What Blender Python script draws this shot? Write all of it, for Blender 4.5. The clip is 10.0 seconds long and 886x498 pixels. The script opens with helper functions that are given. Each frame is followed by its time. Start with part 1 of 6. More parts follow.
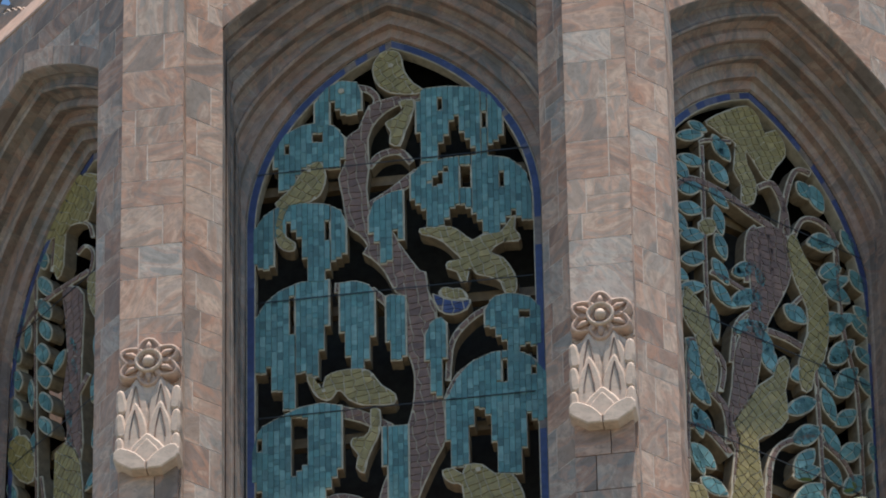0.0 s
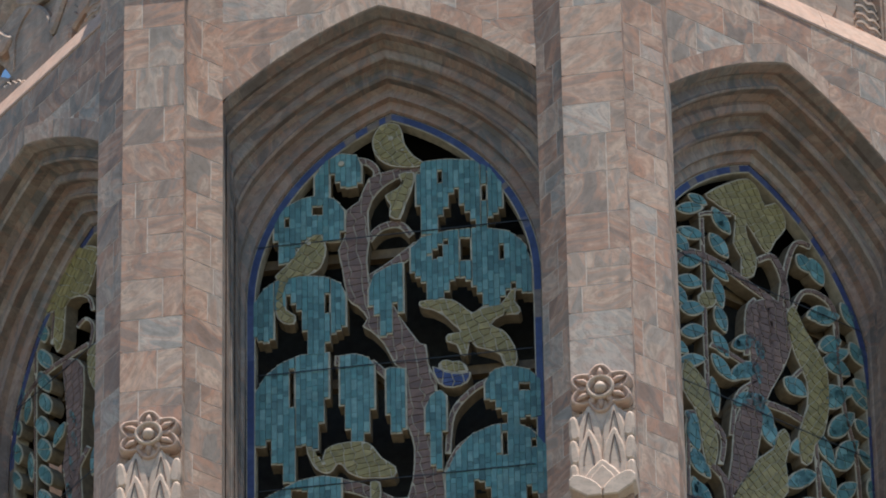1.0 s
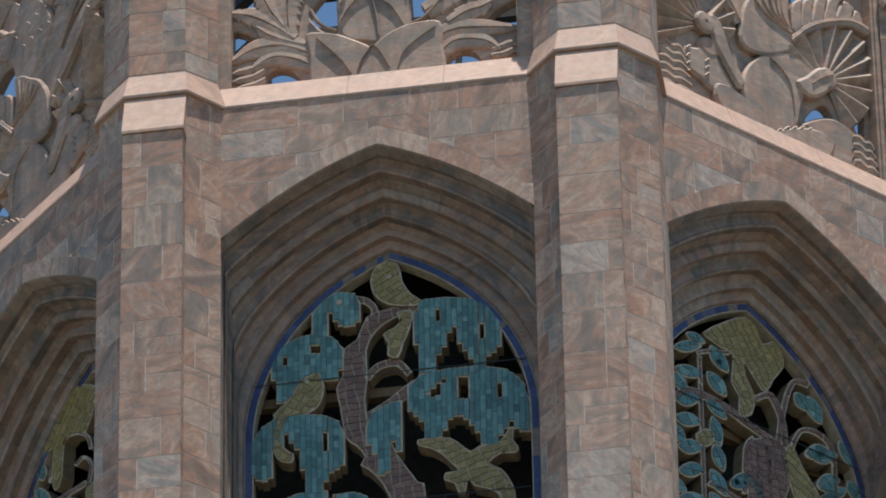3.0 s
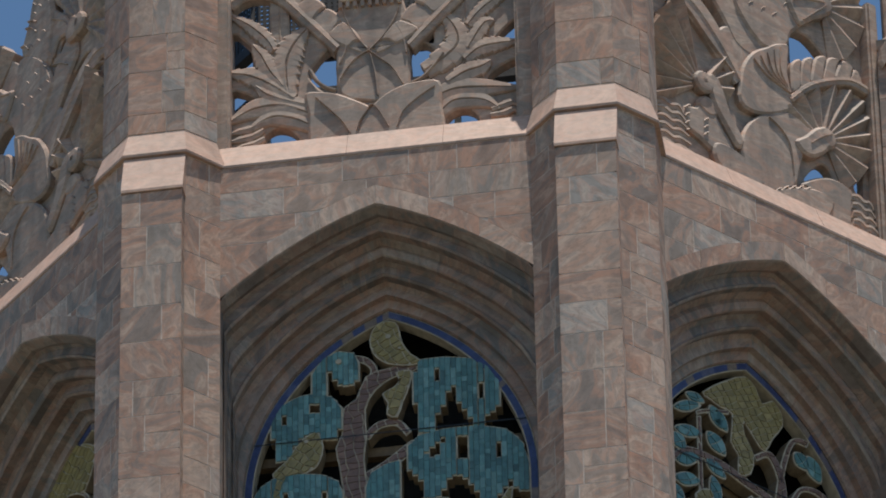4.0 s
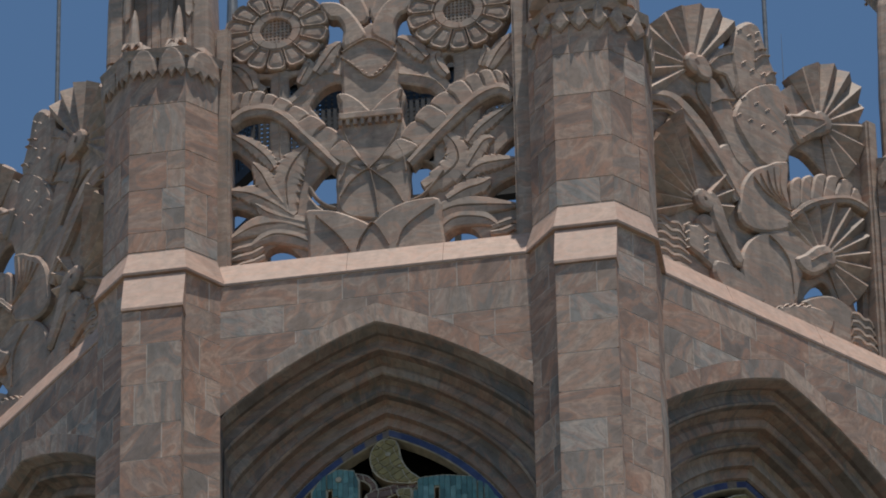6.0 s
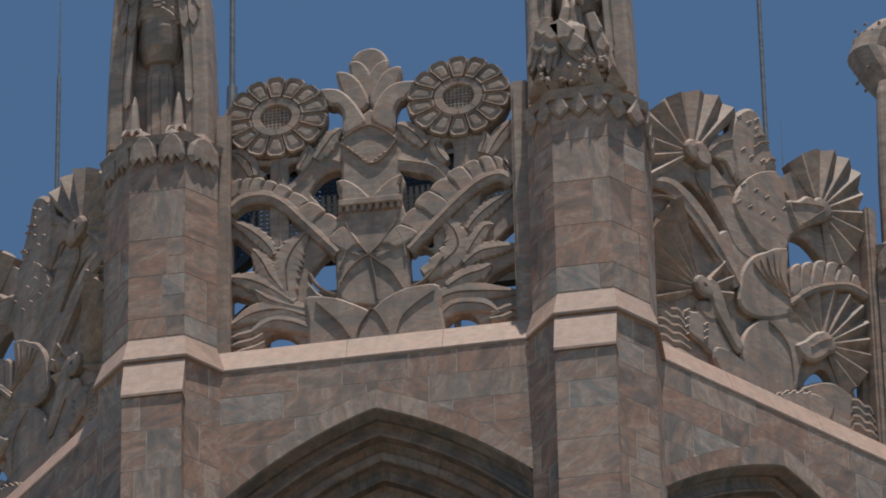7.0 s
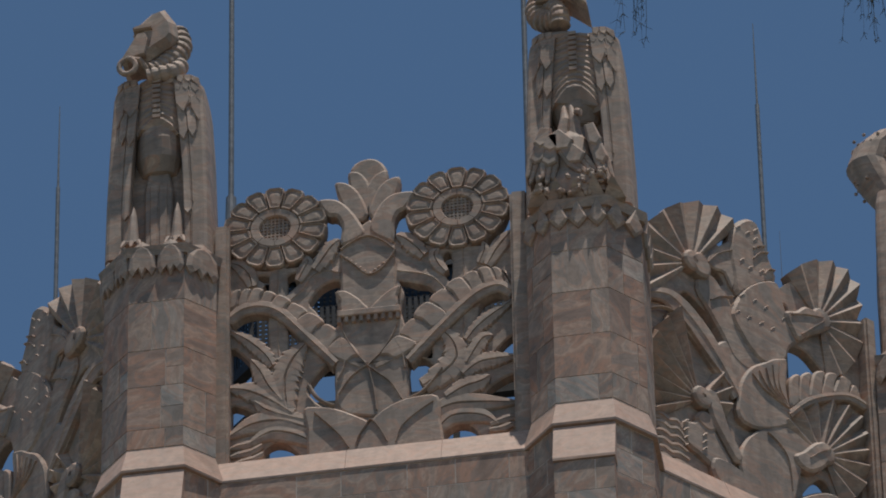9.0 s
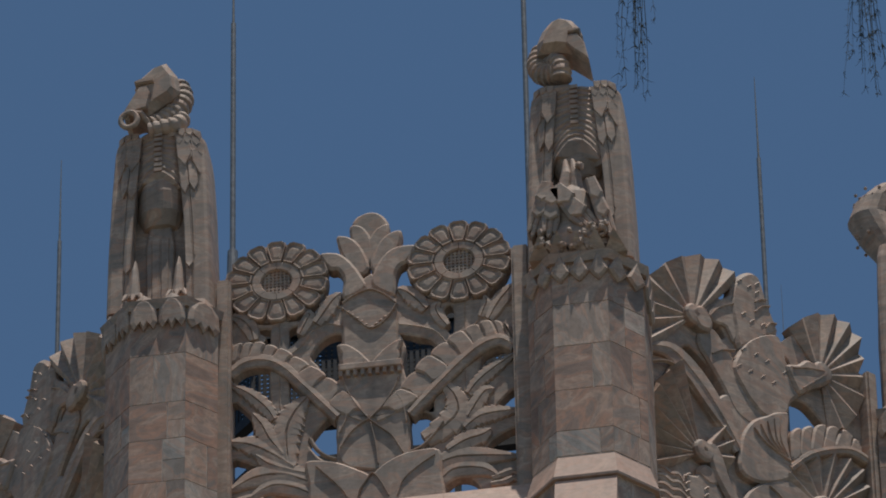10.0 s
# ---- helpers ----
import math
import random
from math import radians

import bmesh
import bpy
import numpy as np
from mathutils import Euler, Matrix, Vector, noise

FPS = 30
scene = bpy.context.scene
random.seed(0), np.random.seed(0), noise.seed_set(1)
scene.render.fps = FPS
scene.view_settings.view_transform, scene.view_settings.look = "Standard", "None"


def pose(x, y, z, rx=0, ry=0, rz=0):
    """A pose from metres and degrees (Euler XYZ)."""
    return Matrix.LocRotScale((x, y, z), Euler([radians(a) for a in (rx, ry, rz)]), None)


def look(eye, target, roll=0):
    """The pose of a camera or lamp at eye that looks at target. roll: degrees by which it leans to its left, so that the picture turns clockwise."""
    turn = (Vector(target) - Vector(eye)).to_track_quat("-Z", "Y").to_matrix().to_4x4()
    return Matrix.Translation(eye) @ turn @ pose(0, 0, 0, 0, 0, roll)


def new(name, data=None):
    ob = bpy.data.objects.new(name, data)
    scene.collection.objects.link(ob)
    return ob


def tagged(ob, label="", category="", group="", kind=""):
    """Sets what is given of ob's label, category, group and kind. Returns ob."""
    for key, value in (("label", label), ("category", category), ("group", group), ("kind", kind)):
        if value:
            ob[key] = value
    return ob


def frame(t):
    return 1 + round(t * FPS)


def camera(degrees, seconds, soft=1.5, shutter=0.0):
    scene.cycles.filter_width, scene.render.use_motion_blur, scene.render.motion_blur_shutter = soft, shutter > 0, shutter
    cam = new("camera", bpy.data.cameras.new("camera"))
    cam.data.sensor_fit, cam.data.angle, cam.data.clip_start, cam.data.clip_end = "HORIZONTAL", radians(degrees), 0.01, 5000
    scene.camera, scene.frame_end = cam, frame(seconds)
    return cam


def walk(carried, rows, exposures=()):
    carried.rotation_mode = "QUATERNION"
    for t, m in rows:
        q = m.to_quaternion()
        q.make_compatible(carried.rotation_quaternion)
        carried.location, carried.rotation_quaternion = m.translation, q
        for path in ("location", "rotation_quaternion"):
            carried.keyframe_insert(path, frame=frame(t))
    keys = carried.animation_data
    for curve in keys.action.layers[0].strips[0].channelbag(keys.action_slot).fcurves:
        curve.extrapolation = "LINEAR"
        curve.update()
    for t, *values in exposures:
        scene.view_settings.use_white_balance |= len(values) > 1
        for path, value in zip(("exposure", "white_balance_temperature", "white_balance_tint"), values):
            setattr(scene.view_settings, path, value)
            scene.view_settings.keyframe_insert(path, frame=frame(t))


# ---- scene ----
# A tilt up the crown of a tall octagonal stone tower, filmed from the lawn with a long lens.
from mathutils.geometry import delaunay_2d_cdt

cam = camera(6.343, 10.0, soft=1.9)
EYE = Vector((10.397, -73.587, 1.6))
AIM = look(EYE, EYE + Vector((-math.sin(radians(8.142)) * math.cos(radians(38.829)),
                              math.cos(radians(8.142)) * math.cos(radians(38.829)),
                              math.sin(radians(38.829)))), -1.075)
# seconds, degrees tilted up from AIM, degrees panned
TILTS = [
    (0.0, -2.134, 0.016), (0.5, -1.854, 0.016), (1.0, -1.612, 0.016), (1.5, -1.340, 0.016), (2.0, -1.142, 0.016),
    (2.5, -0.907, 0.015), (3.0, -0.620, 0.002), (4.5, 0.0, 0.0), (5.0, 0.202, 0.0), (5.5, 0.373, -0.004),
    (5.7, 0.490, -0.003), (6.8, 1.113, -0.006), (7.0, 1.271, -0.005), (7.5, 1.504, -0.008), (8.0, 1.712, -0.010),
    (8.5, 1.890, -0.008), (9.0, 2.064, -0.013), (9.5, 2.250, -0.008), (10.0, 2.448, -0.002),
]
walk(cam, [(t, AIM @ pose(0, 0, 0, up, pan, 0)) for t, up, pan in TILTS],
     exposures=[(0.0, 0.54), (2.5, 0.34), (4.5, -0.10), (5.5, -0.21), (7.5, -0.42), (10.0, -0.58)])

# ---- light: a nearly overhead summer sun and a deep blue sky ----
SUN_HEIGHT, SUN_SIDE = 81.0, 36.0
world = bpy.data.worlds.new("sky")
scene.world = world
world.use_nodes = True
wt = world.node_tree
sky = wt.nodes.new("ShaderNodeTexSky")
sky.sky_type, sky.sun_disc = "NISHITA", False
sky.sun_elevation = radians(SUN_HEIGHT)
sky.sun_rotation = radians(180 - SUN_SIDE)
sky.air_density, sky.dust_density, sky.ozone_density = 1.0, 0.0, 1.2
wt.nodes["Background"].inputs["Strength"].default_value = 0.096
deep = wt.nodes.new("ShaderNodeMix")
deep.data_type, deep.blend_type = "RGBA", "MULTIPLY"
deep.inputs[0].default_value, deep.inputs[7].default_value = 1.0, (0.87, 1.03, 1.07, 1)
wt.links.new(sky.outputs[0], deep.inputs[6])
wt.links.new(deep.outputs[2], wt.nodes["Background"].inputs["Color"])
sun_data = bpy.data.lights.new("sun", "SUN")
sun_data.energy, sun_data.angle, sun_data.color = 5.0, radians(0.5), (1.0, 0.93, 0.83)
sun = new("sun", sun_data)
sun.matrix_world = look((0, 0, 0), (-math.sin(radians(SUN_SIDE)) * math.cos(radians(SUN_HEIGHT)),
                                    math.cos(radians(SUN_SIDE)) * math.cos(radians(SUN_HEIGHT)),
                                    -math.sin(radians(SUN_HEIGHT))))


# ---- materials ----
def material(name, rough=0.8, metal=0.0):
    m = bpy.data.materials.new(name)
    m.use_nodes = True
    b = m.node_tree.nodes["Principled BSDF"]
    b.inputs["Roughness"].default_value, b.inputs["Metallic"].default_value = rough, metal
    return m, m.node_tree, b


def node(tree, kind, values=(), **props):
    n = tree.nodes.new(kind)
    for key, value in props.items():
        setattr(n, key, value)
    for key, value in values:
        n.inputs[key].default_value = value
    return n


def ramp(tree, fac, stops, steps=False):
    r = tree.nodes.new("ShaderNodeValToRGB")
    r.color_ramp.interpolation = "CONSTANT" if steps else "LINEAR"
    while len(r.color_ramp.elements) < len(stops):
        r.color_ramp.elements.new(0.5)
    for e, (at, colour) in zip(r.color_ramp.elements, stops):
        e.position, e.color = at, (*colour, 1)
    tree.links.new(fac, r.inputs[0])
    return r.outputs[0]


def mixed(tree, fac, a, b, blend="MIX"):
    m = tree.nodes.new("ShaderNodeMix")
    m.data_type, m.blend_type = "RGBA", blend
    for socket, value in ((m.inputs[0], fac), (m.inputs[6], a), (m.inputs[7], b)):
        if isinstance(value, (int, float)):
            socket.default_value = value
        elif isinstance(value, tuple):
            socket.default_value = (*value, 1)
        else:
            tree.links.new(value, socket)
    return m.outputs[2]


def chance(tree):
    """One random number for each piece, whether an object or an island of a joined mesh."""
    info, geo = tree.nodes.new("ShaderNodeObjectInfo"), tree.nodes.new("ShaderNodeNewGeometry")
    add = node(tree, "ShaderNodeMath", operation="ADD")
    tree.links.new(info.outputs["Random"], add.inputs[0])
    tree.links.new(geo.outputs["Random Per Island"], add.inputs[1])
    wrap = node(tree, "ShaderNodeMath", operation="FRACT")
    tree.links.new(add.outputs[0], wrap.inputs[0])
    return wrap.outputs[0]


def bumped(tree, bsdf, height, strength, distance):
    b = node(tree, "ShaderNodeBump", [("Strength", strength), ("Distance", distance)])
    tree.links.new(height, b.inputs["Height"])
    tree.links.new(b.outputs[0], bsdf.inputs["Normal"])


def marble(name, stops, vein, vein_amount=0.45, rough=0.7, per_piece=True, scale=1.0, stain=0.35):
    """Veined marble: each block takes its own tone and its own drift of veins."""
    m, t, b = material(name, rough)
    co = t.nodes.new("ShaderNodeTexCoord")
    if per_piece:
        r = chance(t)
        shift = node(t, "ShaderNodeCombineXYZ")
        times = node(t, "ShaderNodeMath", [(1, 37.0)], operation="MULTIPLY")
        t.links.new(r, times.inputs[0])
        for i in range(3):
            t.links.new(times.outputs[0], shift.inputs[i])
        place = node(t, "ShaderNodeVectorMath", operation="ADD")
        t.links.new(co.outputs["Object"], place.inputs[0])
        t.links.new(shift.outputs[0], place.inputs[1])
        twist = node(t, "ShaderNodeMath", [(1, 2.6)], operation="MULTIPLY")
        t.links.new(r, twist.inputs[0])
        turned = node(t, "ShaderNodeVectorRotate", rotation_type="Y_AXIS")
        t.links.new(place.outputs[0], turned.inputs["Vector"])
        t.links.new(twist.outputs[0], turned.inputs["Angle"])
        at = turned.outputs[0]
        base = ramp(t, r, stops, True)
    else:
        at = co.outputs["Object"]
        broad = node(t, "ShaderNodeTexNoise", [("Scale", 0.9), ("Detail", 3)])
        t.links.new(at, broad.inputs["Vector"])
        base = ramp(t, broad.outputs[0], stops)
    turn = node(t, "ShaderNodeMapping", [("Rotation", (0.5, 0.7, 0.3)), ("Scale", (1, 1, 2.4))])
    t.links.new(at, turn.inputs["Vector"])
    cloud = node(t, "ShaderNodeTexNoise", [("Scale", 1.15 * scale), ("Detail", 4), ("Roughness", 0.48), ("Distortion", 1.6)])
    t.links.new(turn.outputs[0], cloud.inputs["Vector"])
    tones = ramp(t, cloud.outputs[0], [(0.34, vein), (0.42, tuple(0.6 * v + 0.12 for v in vein)), (0.465, (0.47, 0.24, 0.16)), (0.51, (0.37, 0.25, 0.20)), (0.545, (0.60, 0.42, 0.32)), (0.59, (0.34, 0.29, 0.26)), (0.68, (0.52, 0.29, 0.20))])
    colour = mixed(t, vein_amount, base, tones)
    fine = node(t, "ShaderNodeTexNoise", [("Scale", 2.6 * scale), ("Detail", 5), ("Roughness", 0.5), ("Distortion", 2.4)])
    t.links.new(turn.outputs[0], fine.inputs["Vector"])
    lines = ramp(t, fine.outputs[0], [(0.36, (0.30, 0.30, 0.30)), (0.44, (0, 0, 0)), (0.47, (0.38, 0.38, 0.38)), (0.495, (0, 0, 0))])
    colour = mixed(t, lines, colour, tuple(0.75 * v for v in vein))
    # rain streaks and soot of the weathered face
    streak = node(t, "ShaderNodeMapping", [("Scale", (5.0, 5.0, 0.5))])
    t.links.new(co.outputs["Object"], streak.inputs["Vector"])
    run = node(t, "ShaderNodeTexNoise", [("Scale", 1.2), ("Detail", 6)])
    t.links.new(streak.outputs[0], run.inputs["Vector"])
    dirt = ramp(t, run.outputs[0], [(0.45, (0, 0, 0)), (0.75, (stain, stain, stain))])
    colour = mixed(t, dirt, colour, (0.13, 0.105, 0.09))
    speck = node(t, "ShaderNodeTexNoise", [("Scale", 11.0), ("Detail", 5), ("Roughness", 0.6)])
    t.links.new(co.outputs["Object"], speck.inputs["Vector"])
    pits = ramp(t, speck.outputs[0], [(0.34, (0.90, 0.89, 0.88)), (0.50, (1, 1, 1)), (0.66, (1.07, 1.07, 1.07))])
    colour = mixed(t, 1.0, colour, pits, "MULTIPLY")
    t.links.new(colour, b.inputs["Base Color"])
    grain = node(t, "ShaderNodeTexNoise", [("Scale", 38.0), ("Detail", 5)])
    t.links.new(co.outputs["Object"], grain.inputs["Vector"])
    bumped(t, b, grain.outputs[0], 0.10, 0.004)
    return m


def glazed(name, stops, rough=0.38):
    """Glazed ceramic tile, each piece fired to its own tone."""
    m, t, b = material(name, rough)
    base = ramp(t, chance(t), stops)
    co = t.nodes.new("ShaderNodeTexCoord")
    mottle = node(t, "ShaderNodeTexNoise", [("Scale", 14.0), ("Detail", 5)])
    t.links.new(co.outputs["Object"], mottle.inputs["Vector"])
    worn = ramp(t, mottle.outputs[0], [(0.35, (0.72, 0.72, 0.72)), (0.7, (1.12, 1.12, 1.12))])
    t.links.new(mixed(t, 1.0, base, worn, "MULTIPLY"), b.inputs["Base Color"])
    bumped(t, b, mottle.outputs[0], 0.3, 0.01)
    return m


def plain(name, colour, rough=0.8, metal=0.0, scale=12.0, swing=0.25):
    m, t, b = material(name, rough, metal)
    co = t.nodes.new("ShaderNodeTexCoord")
    n = node(t, "ShaderNodeTexNoise", [("Scale", scale), ("Detail", 6)])
    t.links.new(co.outputs["Object"], n.inputs["Vector"])
    low = tuple(c * (1 - swing) for c in colour)
    high = tuple(min(1, c * (1 + swing)) for c in colour)
    t.links.new(ramp(t, n.outputs[0], [(0.3, low), (0.7, high)]), b.inputs["Base Color"])
    bumped(t, b, n.outputs[0], 0.25, 0.01)
    return m


PINK = [(0.0, (0.47, 0.25, 0.17)), (0.14, (0.56, 0.37, 0.28)), (0.27, (0.34, 0.22, 0.17)), (0.40, (0.51, 0.27, 0.18)),
        (0.53, (0.40, 0.31, 0.26)), (0.66, (0.60, 0.42, 0.33)), (0.78, (0.39, 0.21, 0.145)), (0.90, (0.50, 0.44, 0.40))]
MARBLE = marble("pink_marble_ashlar", PINK, (0.14, 0.115, 0.10), 0.54)
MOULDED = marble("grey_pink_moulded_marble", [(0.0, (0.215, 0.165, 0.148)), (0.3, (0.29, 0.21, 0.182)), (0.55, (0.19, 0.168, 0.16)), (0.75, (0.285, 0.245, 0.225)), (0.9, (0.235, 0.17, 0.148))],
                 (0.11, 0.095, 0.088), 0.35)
LEDGE = marble("pale_pink_coping", [(0.3, (0.49, 0.305, 0.235)), (0.7, (0.57, 0.38, 0.30))], (0.38, 0.29, 0.24), 0.25, per_piece=False, stain=0.2)
CARVED = marble("carved_tan_marble", [(0.2, (0.38, 0.265, 0.205)), (0.5, (0.43, 0.315, 0.25)), (0.8, (0.42, 0.285, 0.22))],
                (0.18, 0.15, 0.13), 0.45, per_piece=False, scale=0.9, stain=0.5)
PALE = marble("carved_pale_marble", [(0.2, (0.57, 0.42, 0.335)), (0.8, (0.65, 0.50, 0.41))], (0.40, 0.32, 0.26), 0.15, per_piece=False, stain=0.2)
MORTAR = plain("lime_mortar", (0.58, 0.48, 0.42), 0.9)
TEAL = glazed("teal_glazed_tile", [(0.0, (0.07, 0.145, 0.145)), (0.2, (0.115, 0.27, 0.275)), (0.4, (0.095, 0.205, 0.21)),
                                   (0.6, (0.17, 0.34, 0.345)), (0.75, (0.08, 0.165, 0.165)), (0.9, (0.21, 0.38, 0.385)), (1.0, (0.14, 0.26, 0.245))])
OLIVE = glazed("olive_glazed_tile", [(0.0, (0.25, 0.19, 0.065)), (0.35, (0.33, 0.26, 0.095)), (0.7, (0.28, 0.22, 0.08)), (1.0, (0.40, 0.31, 0.13))])
BARK = glazed("brown_glazed_tile", [(0.0, (0.16, 0.095, 0.075)), (0.4, (0.22, 0.13, 0.10)), (0.75, (0.19, 0.115, 0.09)), (1.0, (0.27, 0.16, 0.12))], 0.5)
BLUE = glazed("cobalt_glazed_tile", [(0.0, (0.035, 0.05, 0.15)), (0.6, (0.05, 0.07, 0.19)), (0.86, (0.075, 0.095, 0.21)), (0.93, (0.22, 0.17, 0.14))])
CREAM = plain("cream_ceramic_rim", (0.46, 0.40, 0.31), 0.6)
TAN = plain("tan_ceramic_core", (0.24, 0.185, 0.125), 0.75)
# near-black stands in for the unlit bell room; also colours deck and hatch
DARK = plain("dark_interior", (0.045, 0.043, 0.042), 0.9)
STEEL = plain("dark_painted_steel", (0.03, 0.032, 0.035), 0.55, 0.3)
BRONZE = plain("brown_painted_beam", (0.16, 0.105, 0.055), 0.6)
ROD = plain("weathered_rod", (0.17, 0.18, 0.20), 0.6, 0.2)


# ---- builders ----
def mesh_of(name, bm, mat, smooth=False):
    bmesh.ops.recalc_face_normals(bm, faces=bm.faces)
    me = bpy.data.meshes.new(name)
    bm.to_mesh(me)
    bm.free()
    me.materials.append(mat)
    if smooth:
        me.shade_smooth()
    return me


def part(name, bm, mat, parent, label="", smooth=False, kind=""):
    """Links a bmesh as one mesh object under a thing or under a part."""
    ob = new(name, mesh_of(name, bm, mat, smooth))
    ob.parent = parent
    return tagged(ob, label=label, kind=kind)


def thing(name, m, label, category, group="", kind=""):
    ob = new(name)
    ob.empty_display_size = 0.3
    ob.matrix_world = m
    return tagged(ob, label, category, group, kind)


def prism(bm, pts, y0, y1):
    """Adds the outline pts, (across, up), stretched in depth from y0 to y1."""
    front = [bm.verts.new((x, y0, z)) for x, z in pts]
    back = [bm.verts.new((x, y1, z)) for x, z in pts]
    try:
        bm.faces.new(front)
        bm.faces.new(back[::-1])
    except ValueError:
        return
    for i in range(len(pts)):
        j = (i + 1) % len(pts)
        bm.faces.new((front[i], back[i], back[j], front[j]))


def block(bm, x0, x1, y0, y1, z0, z1):
    prism(bm, [(x0, z0), (x1, z0), (x1, z1), (x0, z1)], y0, y1)


def column(bm, plan, z0, z1, plan_top=None):
    """Adds a closed shaft over the plan (x, y) outline; plan_top gives a changed outline at its top."""
    low = [bm.verts.new((x, y, z0)) for x, y in plan]
    high = [bm.verts.new((x, y, z1)) for x, y in (plan_top or plan)]
    bm.faces.new(low[::-1])
    bm.faces.new(high)
    for i in range(len(plan)):
        j = (i + 1) % len(plan)
        bm.faces.new((low[i], low[j], high[j], high[i]))


def rounded(pts, steps=4, closed=True):
    """A smooth curve through the points."""
    out, n = [], len(pts)
    for i in range(n if closed else n - 1):
        if closed:
            a, b, c, d = (pts[(i + k) % n] for k in (-1, 0, 1, 2))
        else:
            a, b, c, d = pts[max(i - 1, 0)], pts[i], pts[i + 1], pts[min(i + 2, n - 1)]
        for s in range(steps):
            t = s / steps
            out.append(tuple(0.5 * (2 * b[k] + (c[k] - a[k]) * t + (2 * a[k] - 5 * b[k] + 4 * c[k] - d[k]) * t * t
                                    + (3 * b[k] - a[k] - 3 * c[k] + d[k]) * t ** 3) for k in (0, 1)))
    if not closed:
        out.append(tuple(pts[-1]))
    return out


# ---- the plan of the tower ----
LEVEL = 57.562          # height of the coping's lower edge
FLAT = 6.093            # from the tower's axis to a wall's face
HALF = 1.735            # half the clear width between two buttresses


def facet(k):
    """The frame of one of the eight walls: x across, y inward from its face, z up from the coping."""
    return pose(0, 0, LEVEL, 0, 0, 45 * k) @ pose(0, -FLAT, 0)


# ---- ground and tower body ----
bm = bmesh.new()
bmesh.ops.create_grid(bm, x_segments=24, y_segments=24, size=3000)
ground = tagged(new("ground", mesh_of("ground", bm, plain("lawn", (0.145, 0.14, 0.105), 0.9, scale=0.6, swing=0.3))),
                "dry lawn and pale paths round the tower", "ground", kind="structure")


def outer_arch(u):
    u = abs(u)
    return -0.725 - 0.36 * u - 0.16 * u * u


SPRING, APEX, WIDE = -4.0, -1.557, 1.62
ROUND = (WIDE ** 2 + (APEX - SPRING) ** 2) / (2 * WIDE)


OFF = {"now": 0.0, -1: 0.125, 0: 0.0, 1: 0.09}   # the windows stand a little off the middle of the corner walls


def inner_arch(a, inset=0.0):
    """The pointed head of the window: a runs from -1 (left springing) by 0 (apex) to 1 (right springing)."""
    r = ROUND - inset
    top = math.acos((ROUND - WIDE) / r)
    ang = top * (1 - abs(a))
    return OFF["now"] + (math.copysign(r * math.cos(ang) - (ROUND - WIDE), a) if a else 0.0), SPRING + r * math.sin(ang)


FOOT = -9.6
PROFILE = [(0.0, 0.0), (0.015, 0.015), (0.06, 0.13), (0.04, 0.20), (0.075, 0.24), (0.20, 0.22), (0.235, 0.19), (0.262, 0.21), (0.245, 0.34), (0.30, 0.43), (0.36, 0.41),
           (0.455, 0.415), (0.475, 0.435), (0.455, 0.54), (0.50, 0.58), (0.62, 0.565), (0.655, 0.545), (0.682, 0.57), (0.662, 0.69), (0.72, 0.72), (0.86, 0.715), (0.862, 0.80), (0.985, 0.82), (1.0, 0.86)]


def order(s, d):
    """One line of the arch moulding: s from the outer edge (0) to the window (1), d its depth."""
    line = [(-HALF + 0.08 * s, d, FOOT)]
    for i in range(-22, 23):
        ui, vi = inner_arch(i / 22)
        uo = (ui - OFF["now"]) * 1.42
        vo = outer_arch(uo) - 0.9 * max(0, abs(uo) - 1.9)
        u, v = uo * (1 - s) + ui * s, vo * (1 - s) + vi * s
        lim = HALF - 0.08 * s
        line.append((max(-lim, min(lim, u)), d, v))
    line.append((HALF - 0.08 * s, d, FOOT))
    return line


def sheet_of(bm, lines):
    rows = [[bm.verts.new(p) for p in line] for line in lines]
    for a, b in zip(rows, rows[1:]):
        for i in range(len(a) - 1):
            bm.faces.new((a[i], a[i + 1], b[i + 1], b[i]))


